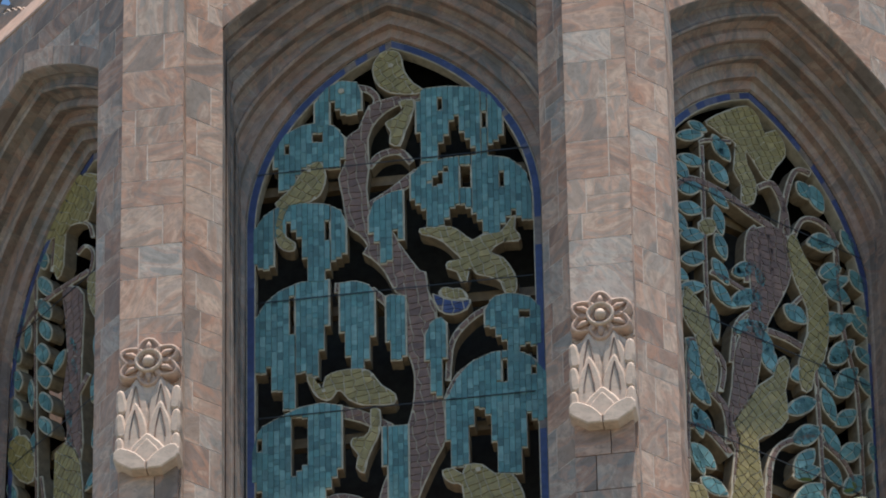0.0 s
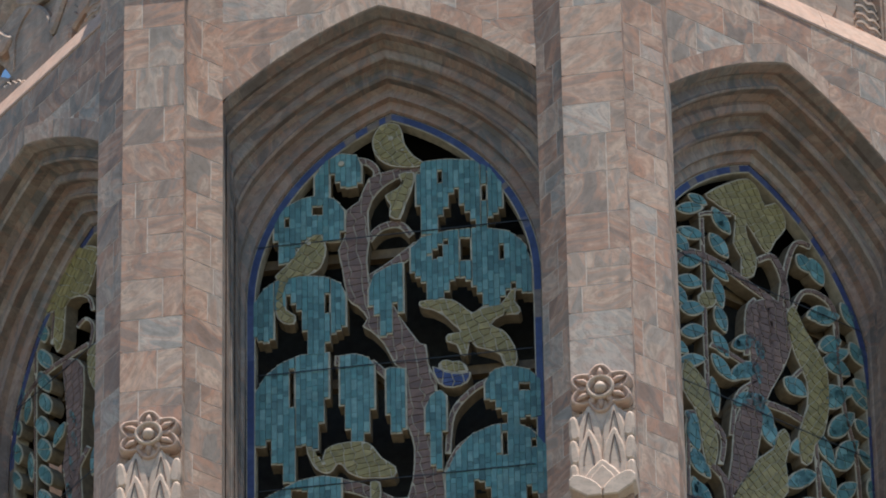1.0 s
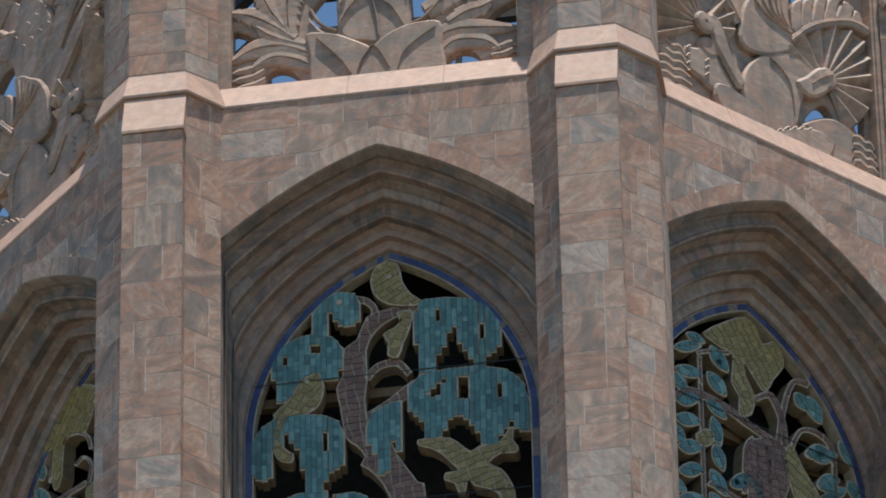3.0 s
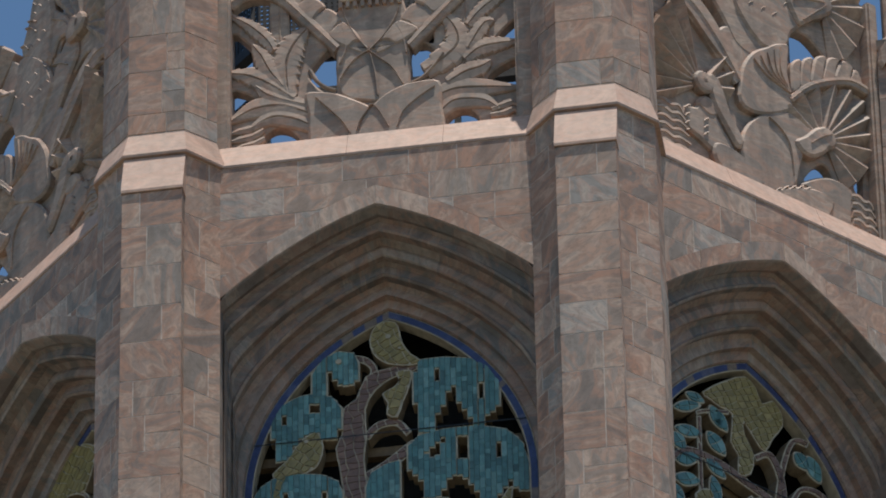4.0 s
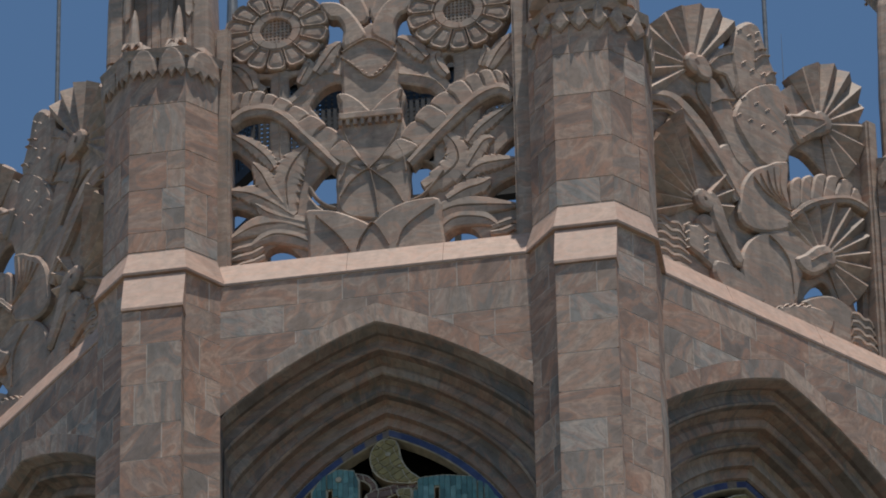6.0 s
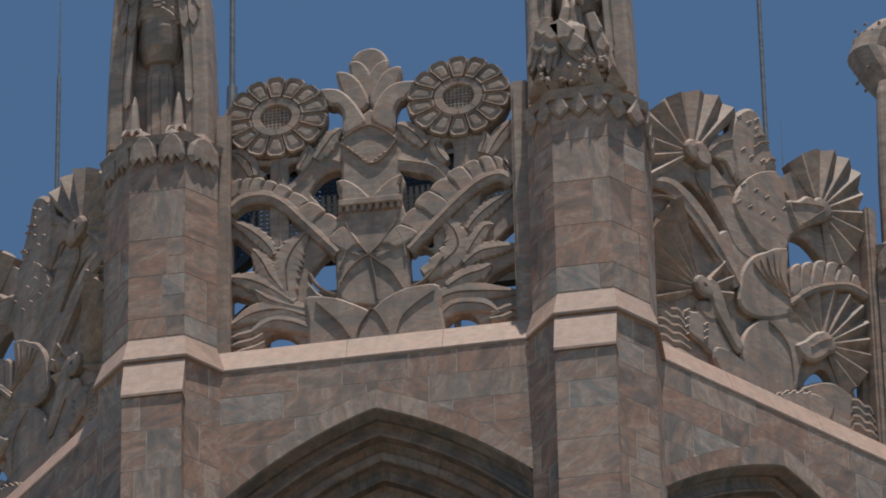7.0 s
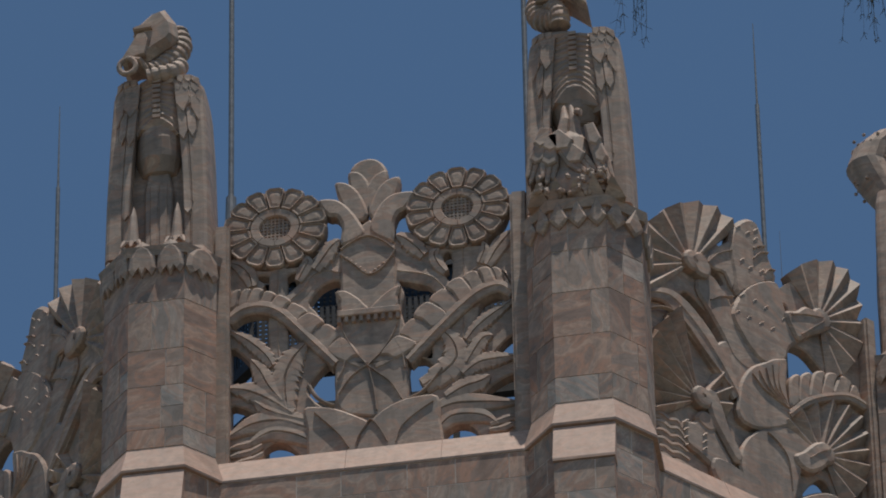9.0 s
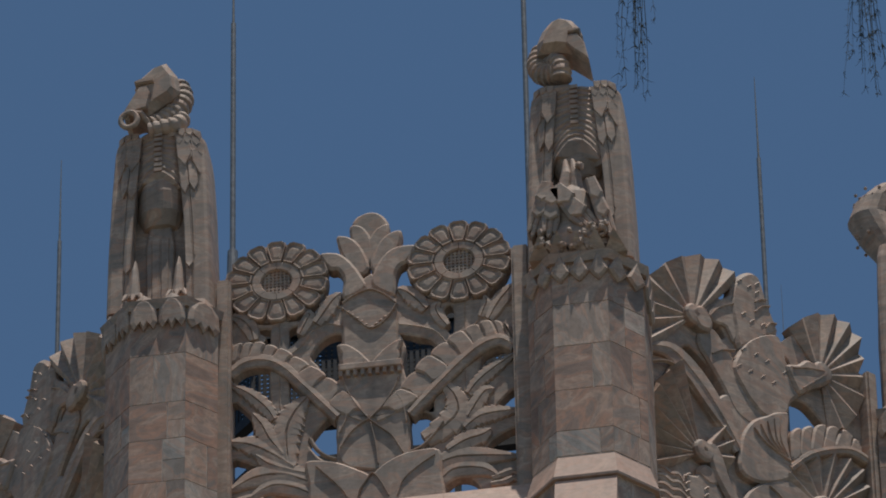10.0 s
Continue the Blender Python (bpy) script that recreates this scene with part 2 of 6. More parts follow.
def arch_wall(k, name):
    """A wall with its moulded pointed arch: backing of mortar, stones in courses, the ring of arch stones, the moulding in segments."""
    wall = thing(name, facet(k), "pink marble ashlar wall with a deep moulded pointed arch", "wall", kind="structure")
    rng = random.Random(40 + k)
    OFF["now"] = OFF[k]
    # backing, cut along the arch
    us = [-2.5 + 5.0 * i / 60 for i in range(61)]
    bm = bmesh.new()
    half_l = [(u, outer_arch(u) + 0.005) for u in us if abs(u) <= HALF]
    prism(bm, [(-HALF - 0.02, 0.0), (-HALF - 0.02, half_l[0][1])] + half_l + [(HALF + 0.02, half_l[-1][1]), (HALF + 0.02, 0.0)], 0.0, 0.09)
    part("backing", bm, MORTAR, wall)
    # stones
    ring = 0.27
    z1 = -0.003
    while z1 > -1.75:
        z0 = z1 - rng.uniform(0.30, 0.42)
        x = -HALF
        while x < HALF - 0.01:
            x1 = min(HALF, x + rng.uniform(0.32, 0.95))
            if HALF - x1 < 0.22:
                x1 = HALF
            low = []
            for i in range(9):
                u = x + 0.006 + (x1 - x - 0.012) * i / 8
                low.append((u, min(z1 - 0.006, max(z0 + 0.006, outer_arch(u) + ring))))
            if max(z1 - v for _, v in low) > 0.03:
                keep = [p for p in low if p[1] < z1 - 0.01]
                if len(keep) > 1:
                    bm = bmesh.new()
                    out = rng.uniform(-0.004, -0.0018)
                    prism(bm, keep + [(keep[-1][0], z1 - 0.006), (keep[0][0], z1 - 0.006)], out, 0.014)
                    part("stone", bm, MARBLE, wall)
            x = x1
        z1 = z0
    # ring of arch stones
    cuts = [-HALF, -1.2, -0.62, 0.0, 0.58, 1.15, HALF]
    for a, b in zip(cuts, cuts[1:]):
        bm = bmesh.new()
        line = [a + 0.004 + (b - a - 0.008) * i / 6 for i in range(7)]
        prism(bm, [(u, outer_arch(u) + 0.008) for u in line] + [(u, outer_arch(u) + ring - 0.006) for u in reversed(line)], -0.006, 0.014)
        part("arch_stone", bm, MARBLE, wall)
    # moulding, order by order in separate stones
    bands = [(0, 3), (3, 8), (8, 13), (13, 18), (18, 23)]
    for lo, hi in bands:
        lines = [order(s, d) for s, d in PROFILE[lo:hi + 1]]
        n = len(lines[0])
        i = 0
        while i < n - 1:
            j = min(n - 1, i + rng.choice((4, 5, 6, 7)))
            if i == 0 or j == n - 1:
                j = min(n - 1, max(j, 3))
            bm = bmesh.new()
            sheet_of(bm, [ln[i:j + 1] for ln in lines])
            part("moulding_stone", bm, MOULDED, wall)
            i = j
    return wall


for k, name in ((-1, "wall_west_corner"), (0, "wall_south"), (1, "wall_east_corner")):
    arch_wall(k, name)

# the plain walls that close the tower, and a blackened room block behind the windows
for k in range(2, 7):
    bm = bmesh.new()
    block(bm, -2.6, 2.6, 0.0, 0.4, -FOOT * -1 - 48, 0.0)
    ob = tagged(new("wall_back", mesh_of("wall_back", bm, MOULDED)), "plain marble wall closing the tower", "wall", kind="structure")
    ob.matrix_world = facet(k)
bm = bmesh.new()
ring8 = [(math.sin(radians(45 * i + 22.5)) * 6.5, -math.cos(radians(45 * i + 22.5)) * 6.5) for i in range(8)]
column(bm, ring8, 0.0, LEVEL + FOOT)
tagged(new("tower_shaft", mesh_of("tower_shaft", bm, MOULDED)), "marble shaft of the tower below the windows", "tower", kind="structure")
# solid block: the room's darkness is put into its colour
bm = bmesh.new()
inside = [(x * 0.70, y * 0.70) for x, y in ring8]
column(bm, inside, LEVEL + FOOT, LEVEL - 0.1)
tagged(new("bell_room_shade", mesh_of("bell_room_shade", bm, DARK)), "near-black block standing in for the unlit bell room behind the pierced windows", "room", kind="structure")
bm = bmesh.new()
column(bm, [(x * 0.93, y * 0.93) for x, y in ring8], LEVEL - 0.09, LEVEL + 0.018)
tagged(new("roof_deck", mesh_of("roof_deck", bm, DARK)), "dark roof deck behind the parapet", "roof", kind="structure")

# ---- coping along the walls ----
for k in range(8):
    c = thing("coping", facet(k), "sloping pale pink marble coping above the wall", "coping", "copings", "structure")
    rng = random.Random(70 + k)
    x = -HALF - 0.03
    while x < HALF:
        x1 = min(HALF + 0.03, x + rng.uniform(0.9, 1.5))
        if HALF - x1 < 0.4:
            x1 = HALF + 0.03
        bm = bmesh.new()
        v = [bm.verts.new((xx, y, z)) for xx in (x + 0.002, x1 - 0.002) for y, z in ((-0.012, 0.0), (-0.016, 0.03), (0.13, 0.40), (0.5, 0.41), (0.5, 0.0))]
        bm.faces.new(v[:5]), bm.faces.new(v[5:][::-1])
        for i in range(5):
            bm.faces.new((v[i], v[(i + 1) % 5], v[5 + (i + 1) % 5], v[5 + i]))
        part("coping_stone", bm, LEDGE, c)
        x = x1


# ---- buttresses ----
def ashlar(bm_parent, rng, faces, z0, z1, mat=MARBLE, deep=0.03, low=0.34, high=0.56):
    """Courses of stones on the faces of a shaft. faces: pairs of plan points, seen from outside left to right."""
    z = z1
    while z > z0 + 0.05:
        b = max(z0, z - rng.uniform(low, high))
        if b - z0 < 0.2:
            b = z0
        for (ax, ay), (bx, by) in faces:
            wide = math.hypot(bx - ax, by - ay)
            cuts = [0.0, 1.0]
            if wide > 0.3 and rng.random() < 0.68:
                cuts = [0.0, rng.choice((0.22, 0.3, 0.42, 0.6, 0.68, 0.76)), 1.0]
            nx, ny = (by - ay) / wide, -(bx - ax) / wide
            for c0, c1 in zip(cuts, cuts[1:]):
                top, bot = z - 0.006, b + 0.006
                if len(cuts) == 3 and rng.random() < 0.3 and c1 == 1.0 and top - bot > 0.35:
                    spans = [(bot, (top + bot) / 2 - 0.004), ((top + bot) / 2 + 0.004, top)]
                else:
                    spans = [(bot, top)]
                for sb, st in spans:
                    bm = bmesh.new()
                    s0, s1 = c0 + 0.006 / wide * (c0 > 0), c1 - 0.006 / wide * (c1 < 1)
                    out = 0.0018 + rng.uniform(0.0, 0.002)
                    p = [(ax + (bx - ax) * s0, ay + (by - ay) * s0), (ax + (bx - ax) * s1, ay + (by - ay) * s1)]
                    plan = [(p[0][0] + nx * out, p[0][1] + ny * out), (p[1][0] + nx * out, p[1][1] + ny * out),
                            (p[1][0] - nx * 0.02, p[1][1] - ny * 0.02), (p[0][0] - nx * 0.02, p[0][1] - ny * 0.02)]
                    column(bm, plan, sb, st)
                    part("stone", bm, mat, bm_parent)
        z = b


BUTT = 2.403


def shaft_plan(side, grow=0.0):
    """Plan of a buttress at the right (side 1) or left (-1) end of a wall, as (x, y) from the wall's frame."""
    g = grow
    pts = [(1.73 - g, 0.0), (2.07 - g * 0.41, -0.33 - g), (2.736 + g * 0.41, -0.33 - g), (3.11 + g, 0.045 - g * 0.41), (3.11 + g, 0.70), (1.9, 0.55)]
    return [(x * side, y) for x, y in pts]


def buttress(k, side, seen=True):
    rng = random.Random(200 + 10 * k + side)
    b = thing("buttress", facet(k), "pink marble corner buttress with weathered top and carved capital", "buttress", "buttresses", "structure")
    bm = bmesh.new()
    plan = shaft_plan(side)
    column(bm, plan, -LEVEL, 0.0)
    part("core", bm, MORTAR, b)
    bm = bmesh.new()
    upper = shaft_plan(side, -0.045)
    column(bm, upper, 0.0, 3.2)
    part("upper_core", bm, MORTAR, b)
    # projecting face with its sloping top
    x0, x1 = (BUTT - 0.333) * side, (BUTT + 0.333) * side
    x0, x1 = min(x0, x1), max(x0, x1)
    bm = bmesh.new()
    block(bm, x0, x1, -0.50, -0.3, -LEVEL, -0.63)
    part("face_core", bm, MORTAR, b)
    bm = bmesh.new()
    v = [bm.verts.new(q) for x in (x0 - 0.012, x1 + 0.012) for q in ((x, -0.522, -0.615), (x, -0.32, -0.615), (x, -0.32, -0.02), (x, -0.36, -0.02), (x, -0.522, -0.58))]
    bm.faces.new(v[:5]), bm.faces.new(v[5:][::-1])
    for i in range(5):
        bm.faces.new((v[i], v[(i + 1) % 5], v[5 + (i + 1) % 5], v[5 + i]))
    part("weathering", bm, LEDGE, b, "pale sloping weathering stone")
    # coping carried round the shaft
    bm = bmesh.new()
    lower, top = shaft_plan(side, 0.055), shaft_plan(side, -0.043)
    column(bm, shaft_plan(side, 0.050), 0.0, 0.03, lower)
    column(bm, lower, 0.0302, 0.38, top)
    part("coping_return", bm, LEDGE, b)
    if seen:
        f = [(plan[i], plan[i + 1]) for i in range(4)] if side > 0 else [(plan[i + 1], plan[i]) for i in range(3, -1, -1)]
        f = [g for g in f if abs(g[0][1] + 0.33) > 0.01 or abs(g[1][1] + 0.33) > 0.01]
        ashlar(b, rng, f, FOOT, -0.005)
        ashlar(b, rng, [((x0, -0.50), (x1, -0.50))], FOOT, -0.62)
        ashlar(b, rng, [((x0, -0.31), (x0, -0.50)), ((x1, -0.50), (x1, -0.31))], FOOT, -0.62)
        u = shaft_plan(side, -0.04)
        f = [(u[i], u[i + 1]) for i in range(4)] if side > 0 else [(u[i + 1], u[i]) for i in range(3, -1, -1)]
        ashlar(b, rng, f, 0.385, 3.2, low=0.5, high=0.8)
    return b


for k, side, seen in ((0, -1, True), (0, 1, True), (2, -1, True), (-2, 1, True), (2, 1, False), (-2, -1, False), (4, 1, False), (4, -1, False)):
    buttress(k, side, seen)


# ---- pierced ceramic windows ----
def drawing(u0, ux, uy, v0, vx, vy):
    """A drawing board laid on a wall: turns its (across, down) units into metres across and up."""
    return lambda x, y: (u0 + ux * x + uy * y, v0 + vx * x + vy * y)


def area2(p):
    return sum(p[i - 1][0] * p[i][1] - p[i][0] * p[i - 1][1] for i in range(len(p)))


def shrunk(p, by):
    """The outline drawn in by a small distance."""
    s = 1 if area2(p) > 0 else -1
    out = []
    for i in range(len(p)):
        a, b, c = Vector(p[i - 1]), Vector(p[i]), Vector(p[(i + 1) % len(p)])
        e, f = (b - a), (c - b)
        if e.length < 1e-6 or f.length < 1e-6:
            continue
        e.normalize(), f.normalize()
        n = Vector((-e.y - f.y, e.x + f.x))
        if n.length < 1e-3:
            n = Vector((-e.y, e.x))
        n.normalize()
        k = max(0.5, n.dot(Vector((-e.y, e.x))))
        q = b + n * (s * by / k)
        out.append((q.x, q.y))
    return out


def clipped(subject, cell):
    """The part of an outline that lies inside a convex cell (anticlockwise)."""
    out = subject
    for i in range(len(cell)):
        (ax, ay), (bx, by) = cell[i - 1], cell[i]
        src, out = out, []
        if not src:
            break
        side = [(bx - ax) * (y - ay) - (by - ay) * (x - ax) for x, y in src]
        for j in range(len(src)):
            p, q, sp, sq = src[j - 1], src[j], side[j - 1], side[j]
            if (sp >= 0) != (sq >= 0):
                t = sp / (sp - sq)
                out.append((p[0] + (q[0] - p[0]) * t, p[1] + (q[1] - p[1]) * t))
            if sq >= 0:
                out.append(q)
    clean = []
    for p in out:
        if not clean or math.hypot(p[0] - clean[-1][0], p[1] - clean[-1][1]) > 0.003:
            clean.append(p)
    if len(clean) > 2 and math.hypot(clean[0][0] - clean[-1][0], clean[0][1] - clean[-1][1]) < 0.003:
        clean.pop()
    return clean


def cells_over(p, rng, wide, high, slant=0.0, wob=0.25, gap=0.005):
    """Crooked four-sided tiles in staggered rows over an outline."""
    xs, ys = [q[0] for q in p], [q[1] for q in p]
    cx, cy = sum(xs) / len(xs), sum(ys) / len(ys)
    reach = max(max(xs) - min(xs), max(ys) - min(ys)) * 0.75
    ca, sa = math.cos(slant), math.sin(slant)
    nu, nv = int(reach / wide) + 2, int(reach / high) + 2
    knot = {}

    def at(i, j):
        if (i, j) not in knot:
            knot[i, j] = ((i + rng.uniform(-wob, wob)) * wide, (j + rng.uniform(-wob, wob)) * high)
        return knot[i, j]
    for j in range(-nv, nv):
        for i in range(-nu, nu):
            quad = [at(i, j), at(i + 1, j), at(i + 1, j + 1), at(i, j + 1)]
            mx, my = sum(q[0] for q in quad) / 4, sum(q[1] for q in quad) / 4
            k = 1 - gap * 2 / min(wide, high)
            quad = [(mx + (x - mx) * k, my + (y - my) * k) for x, y in quad]
            yield [(cx + x * ca - y * sa, cy + x * sa + y * ca) for x, y in quad]


FACE = 0.87      # depth of the ceramic faces behind the wall's face
CORE = 0.17
LOOSE = {"left": 0}


def slab(bm, pts, y0, y1, skip=0):
    prism(bm, pts, y0, y1)


def rim_and_core(name, outlines, parent, label="", face=FACE):
    """Pierced body: tan core with a cream face that shows as the joint and rim of the tiles."""
    bm = bmesh.new()
    for p in outlines:
        prism(bm, p, face + 0.018, face + CORE)
    body = part(name, bm, TAN, parent, label)
    bm = bmesh.new()
    for p in outlines:
        prism(bm, p, face + 0.004, face + 0.0175)
    part("rim", bm, CREAM, body)
    return body


def lay_tiles(shapes, mat, body, face=FACE):
    """Tiles on a body: pieces of their own while the window's share lasts, then joined."""
    rest = bmesh.new()
    joined = 0
    for p in shapes:
        if LOOSE["left"] > 0 and len(p) <= 12:
            LOOSE["left"] -= 1
            bm = bmesh.new()
            prism(bm, p, face - 0.008, face + 0.006)
            part("tile", bm, mat, body)
        else:
            prism(rest, p, face - 0.008, face + 0.006)
            joined += 1
    if joined:
        part("tiling", rest, mat, body, kind="stuff")
    else:
        rest.free()


def figure(name, pts, board, parent, mat, rng, tile=(0.11, 0.09), slant=0.4, label="", steps=3, face=FACE, smooth=True):
    """A curved figure (bird, trunk, branch) cut from a drawn outline and covered in crooked tiles."""
    p = [board(*q) for q in (rounded(pts, steps) if smooth else pts)]
    body = rim_and_core(name, [p], parent, label, face)
    inner = shrunk(p, 0.017)
    shapes = []
    for cell in cells_over(inner, rng, tile[0], tile[1], slant):
        if area2(cell) < 0:
            cell = cell[::-1]
        c = clipped(inner, cell)
        if len(c) > 2 and abs(area2(c)) > 0.0006:
            shapes.append(c)
    lay_tiles(shapes, mat, body, face)
    return body


def stroke(line, wide, taper=1.0):
    """The outline of a brush stroke along a drawn line."""
    c = rounded(line, 5, closed=False)
    left, right = [], []
    for i, (x, y) in enumerate(c):
        ax, ay = c[max(0, i - 1)]
        bx, by = c[min(len(c) - 1, i + 1)]
        n = math.hypot(bx - ax, by - ay) or 1
        w = wide / 2 * (1 + (taper - 1) * i / (len(c) - 1))
        left.append((x - (by - ay) / n * w, y + (bx - ax) / n * w))
        right.append((x + (by - ay) / n * w, y - (bx - ax) / n * w))
    return left + right[::-1]


def crossings(p, x):
    ys = []
    for i in range(len(p)):
        (ax, ay), (bx, by) = p[i - 1], p[i]
        if (ax > x) != (bx > x):
            ys.append(ay + (x - ax) / (bx - ax) * (by - ay))
    return sorted(ys)


def willow(pts, holes, board, parent, rng, wide=0.062):
    """A clump of weeping willow: hanging columns of teal tiles that end at uneven heights."""
    p = [board(*q) for q in pts]
    gaps = [[board(*q) for q in ((a, b), (c, b), (c, d), (a, d))] if isinstance(a, (int, float)) else [board(*q) for q in (a, b, c, d)] for a, b, c, d in holes]
    x, end = min(q[0] for q in p), max(q[0] for q in p)
    n = max(1, round((end - x) / wide))
    wide = (end - x) / n
    bodies, tiles, cols = [], [], []
    for i in range(n):
        x0, x1 = x + i * wide, x + (i + 1) * wide
        mid = (x0 + x1) / 2
        cuts = crossings(p, mid)
        l, r = crossings(p, x0 + 0.004), crossings(p, x1 - 0.004)
        spans = []
        for j in range(0, len(cuts) - 1, 2):
            lo, hi = cuts[j], cuts[j + 1]
            hl = hr = hi
            if l and abs(l[-1] - hi) < 0.11 and j == len(cuts) - 2:
                hl = l[-1]
            if r and abs(r[-1] - hi) < 0.11 and j == len(cuts) - 2:
                hr = r[-1]
            spans.append((lo, hl, hr))
        for g in gaps:
            gc = crossings(g, mid)
            if len(gc) >= 2:
                g0, g1 = gc[0], gc[-1]
                cut = []
                for lo, hl, hr in spans:
                    top = min(hl, hr)
                    if g1 <= lo or g0 >= top:
                        cut.append((lo, hl, hr))
                    else:
                        if g0 - lo > 0.03:
                            cut.append((lo, g0, g0))
                        if top - g1 > 0.03:
                            cut.append((g1, hl, hr))
                spans = cut
        cols.append((x0, x1, spans))
    for i, (x0, x1, spans) in enumerate(cols):
        for lo, hl, hr in spans:
            bodies.append([(x0 - 0.006, lo - 0.012), (x1 + 0.006, lo - 0.012), (x1 + 0.006, hr + 0.012), (x0 - 0.006, hl + 0.012)])

            def open_side(c):
                if not 0 <= c < len(cols):
                    return True
                return not any(a < (lo + hl) / 2 < max(b, d) for a, b, d in cols[c][2])
            e0, e1 = (0.014 if open_side(i - 1) else 0.002), (0.014 if open_side(i + 1) else 0.002)
            z, top = lo + 0.006, min(hl, hr) - 0.006
            while z < top - 0.02:
                up = z + rng.choice((0.07, 0.1, 0.14, 0.2))
                last = up > top - 0.06
                if last:
                    shape = [(x0 + e0, z), (x1 - e1, z), (x1 - e1, hr - 0.008), (x0 + e0, hl - 0.008)]
                else:
                    shape = [(x0 + e0, z), (x1 - e1, z), (x1 - e1, up - 0.003), (x0 + e0, up - 0.003)]
                tiles.append(shape)
                if last:
                    break
                z = up
    face = FACE - 0.004 + rng.uniform(-0.006, 0.006)
    body = rim_and_core("willow_foliage", bodies, parent, "hanging willow foliage in teal glazed tiles", face)
    lay_tiles(tiles, TEAL, body, face)


def almond(x, y, long, wide, turn):
    """A pointed leaf, drawn from its middle."""
    ca, sa = math.cos(turn), math.sin(turn)
    line = [(-0.5, 0), (-0.3, 0.36), (0.0, 0.5), (0.28, 0.34), (0.5, 0.0), (0.28, -0.34), (0.0, -0.5), (-0.3, -0.36)]
    return [(x + a * long * ca - b * wide * sa, y + a * long * sa + b * wide * ca) for a, b in line]


def leaf(x, y, long, wide, turn, board, parent, rng):
    p = [board(*q) for q in rounded(almond(x, y, long, wide, turn), 2)]
    body = rim_and_core("leaf", [p], parent)
    inner = shrunk(p, 0.018)
    if abs(area2(inner)) < 0.004:
        return
    shapes = []
    for cell in cells_over(inner, rng, 0.15, 0.12, rng.uniform(0, 1.5)):
        c = clipped(inner, cell if area2(cell) > 0 else cell[::-1])
        if len(c) > 2 and abs(area2(c)) > 0.0006:
            shapes.append(c)
    lay_tiles(shapes, TEAL, body)


def window_frame(k, label):
    """The pierced window's cobalt tile border, brown beams behind and thin dark joint strips."""
    w = thing("pierced_window", facet(k), label, "window", "pierced windows")
    OFF["now"] = o = OFF[k]
    border = part("border", (lambda b: (sheet_of(b, [[(o - WIDE, FACE, FOOT)] + [(inner_arch(i / 24)[0], FACE, inner_arch(i / 24)[1]) for i in range(-24, 25)] + [(o + WIDE, FACE, FOOT)],
                                                     [(o - WIDE + 0.1, FACE, FOOT)] + [(inner_arch(i / 24, 0.1)[0], FACE, inner_arch(i / 24, 0.1)[1]) for i in range(-24, 25)] + [(o + WIDE - 0.1, FACE, FOOT)],
                                                     [(o - WIDE + 0.1, FACE + 0.16, FOOT)] + [(inner_arch(i / 24, 0.1)[0], FACE + 0.16, inner_arch(i / 24, 0.1)[1]) for i in range(-24, 25)] + [(o + WIDE - 0.1, FACE + 0.16, FOOT)]]), b)[1])(bmesh.new()),
                  CREAM, w, "cream border faced with cobalt tiles")
    rng = random.Random(300 + k)
    outer = [(o - WIDE + 0.012, FOOT + (SPRING - FOOT) * i / 30) for i in range(30)] + [(inner_arch(i / 40, 0.012)) for i in range(-40, 41)]
    outer += [(o + WIDE - 0.012, SPRING - (SPRING - FOOT) * i / 30) for i in range(1, 31)]
    inner = [(o - WIDE + 0.088, FOOT + (SPRING - FOOT) * i / 30) for i in range(30)] + [(inner_arch(i / 40, 0.088)) for i in range(-40, 41)]
    inner += [(o + WIDE - 0.088, SPRING - (SPRING - FOOT) * i / 30) for i in range(1, 31)]
    i = 0
    while i < len(outer) - 1:
        j = min(len(outer) - 1, i + rng.choice((2, 2, 3, 1)))
        bm = bmesh.new()
        prism(bm, outer[i:j + 1] + inner[i:j + 1][::-1], FACE - 0.008, FACE + 0.004)
        part("border_tile", bm, BLUE, border)
        i = j
    for z in (-3.33, -5.02, -6.72, -8.4):
        bm = bmesh.new()
        block(bm, -1.6, 1.6, FACE + CORE + 0.03, FACE + CORE + 0.13, z - 0.06, z + 0.06)
        part("beam", bm, BRONZE, w, "brown beam behind the tracery")
    for z in (-3.24, -4.97, -6.50):
        bm = bmesh.new()
        block(bm, o - 1.5, o + 1.5, FACE - 0.024, FACE - 0.02, z - 0.006, z + 0.006)
        part("joint_strip", bm, STEEL, w, "thin dark joint strip")
    return w


# middle window: a willow with birds
FRONT = drawing(-4.2513, 0.006152, -0.000083, -0.5328, -0.000789, -0.007566)
win = window_frame(0, "pierced ceramic window with teal willow tree and olive birds")
LOOSE["left"] = 300
rng = random.Random(11)
TRUNK = [(655, 960), (676, 850), (712, 765), (728, 715), (731, 660), (722, 628), (712, 600), (716, 530), (698, 515), (678, 478), (655, 455), (640, 446),
         (648, 432), (632, 412), (613, 398), (603, 345), (596, 310), (607, 285), (610, 238), (632, 222), (650, 180), (690, 165), (735, 152), (742, 168), (700, 182),
         (668, 205), (650, 240), (653, 290), (648, 330), (660, 395), (690, 400), (706, 428), (742, 476), (753, 478), (757, 512), (772, 545), (768, 570), (752, 600),
         (770, 640), (782, 700), (788, 765), (772, 800), (748, 850), (736, 890), (730, 960)]
figure("willow_trunk", TRUNK, FRONT, win, BARK, rng, (0.12, 0.09), 0.1, "trunk in brown scale-shaped tiles", steps=2, face=FACE + 0.022)
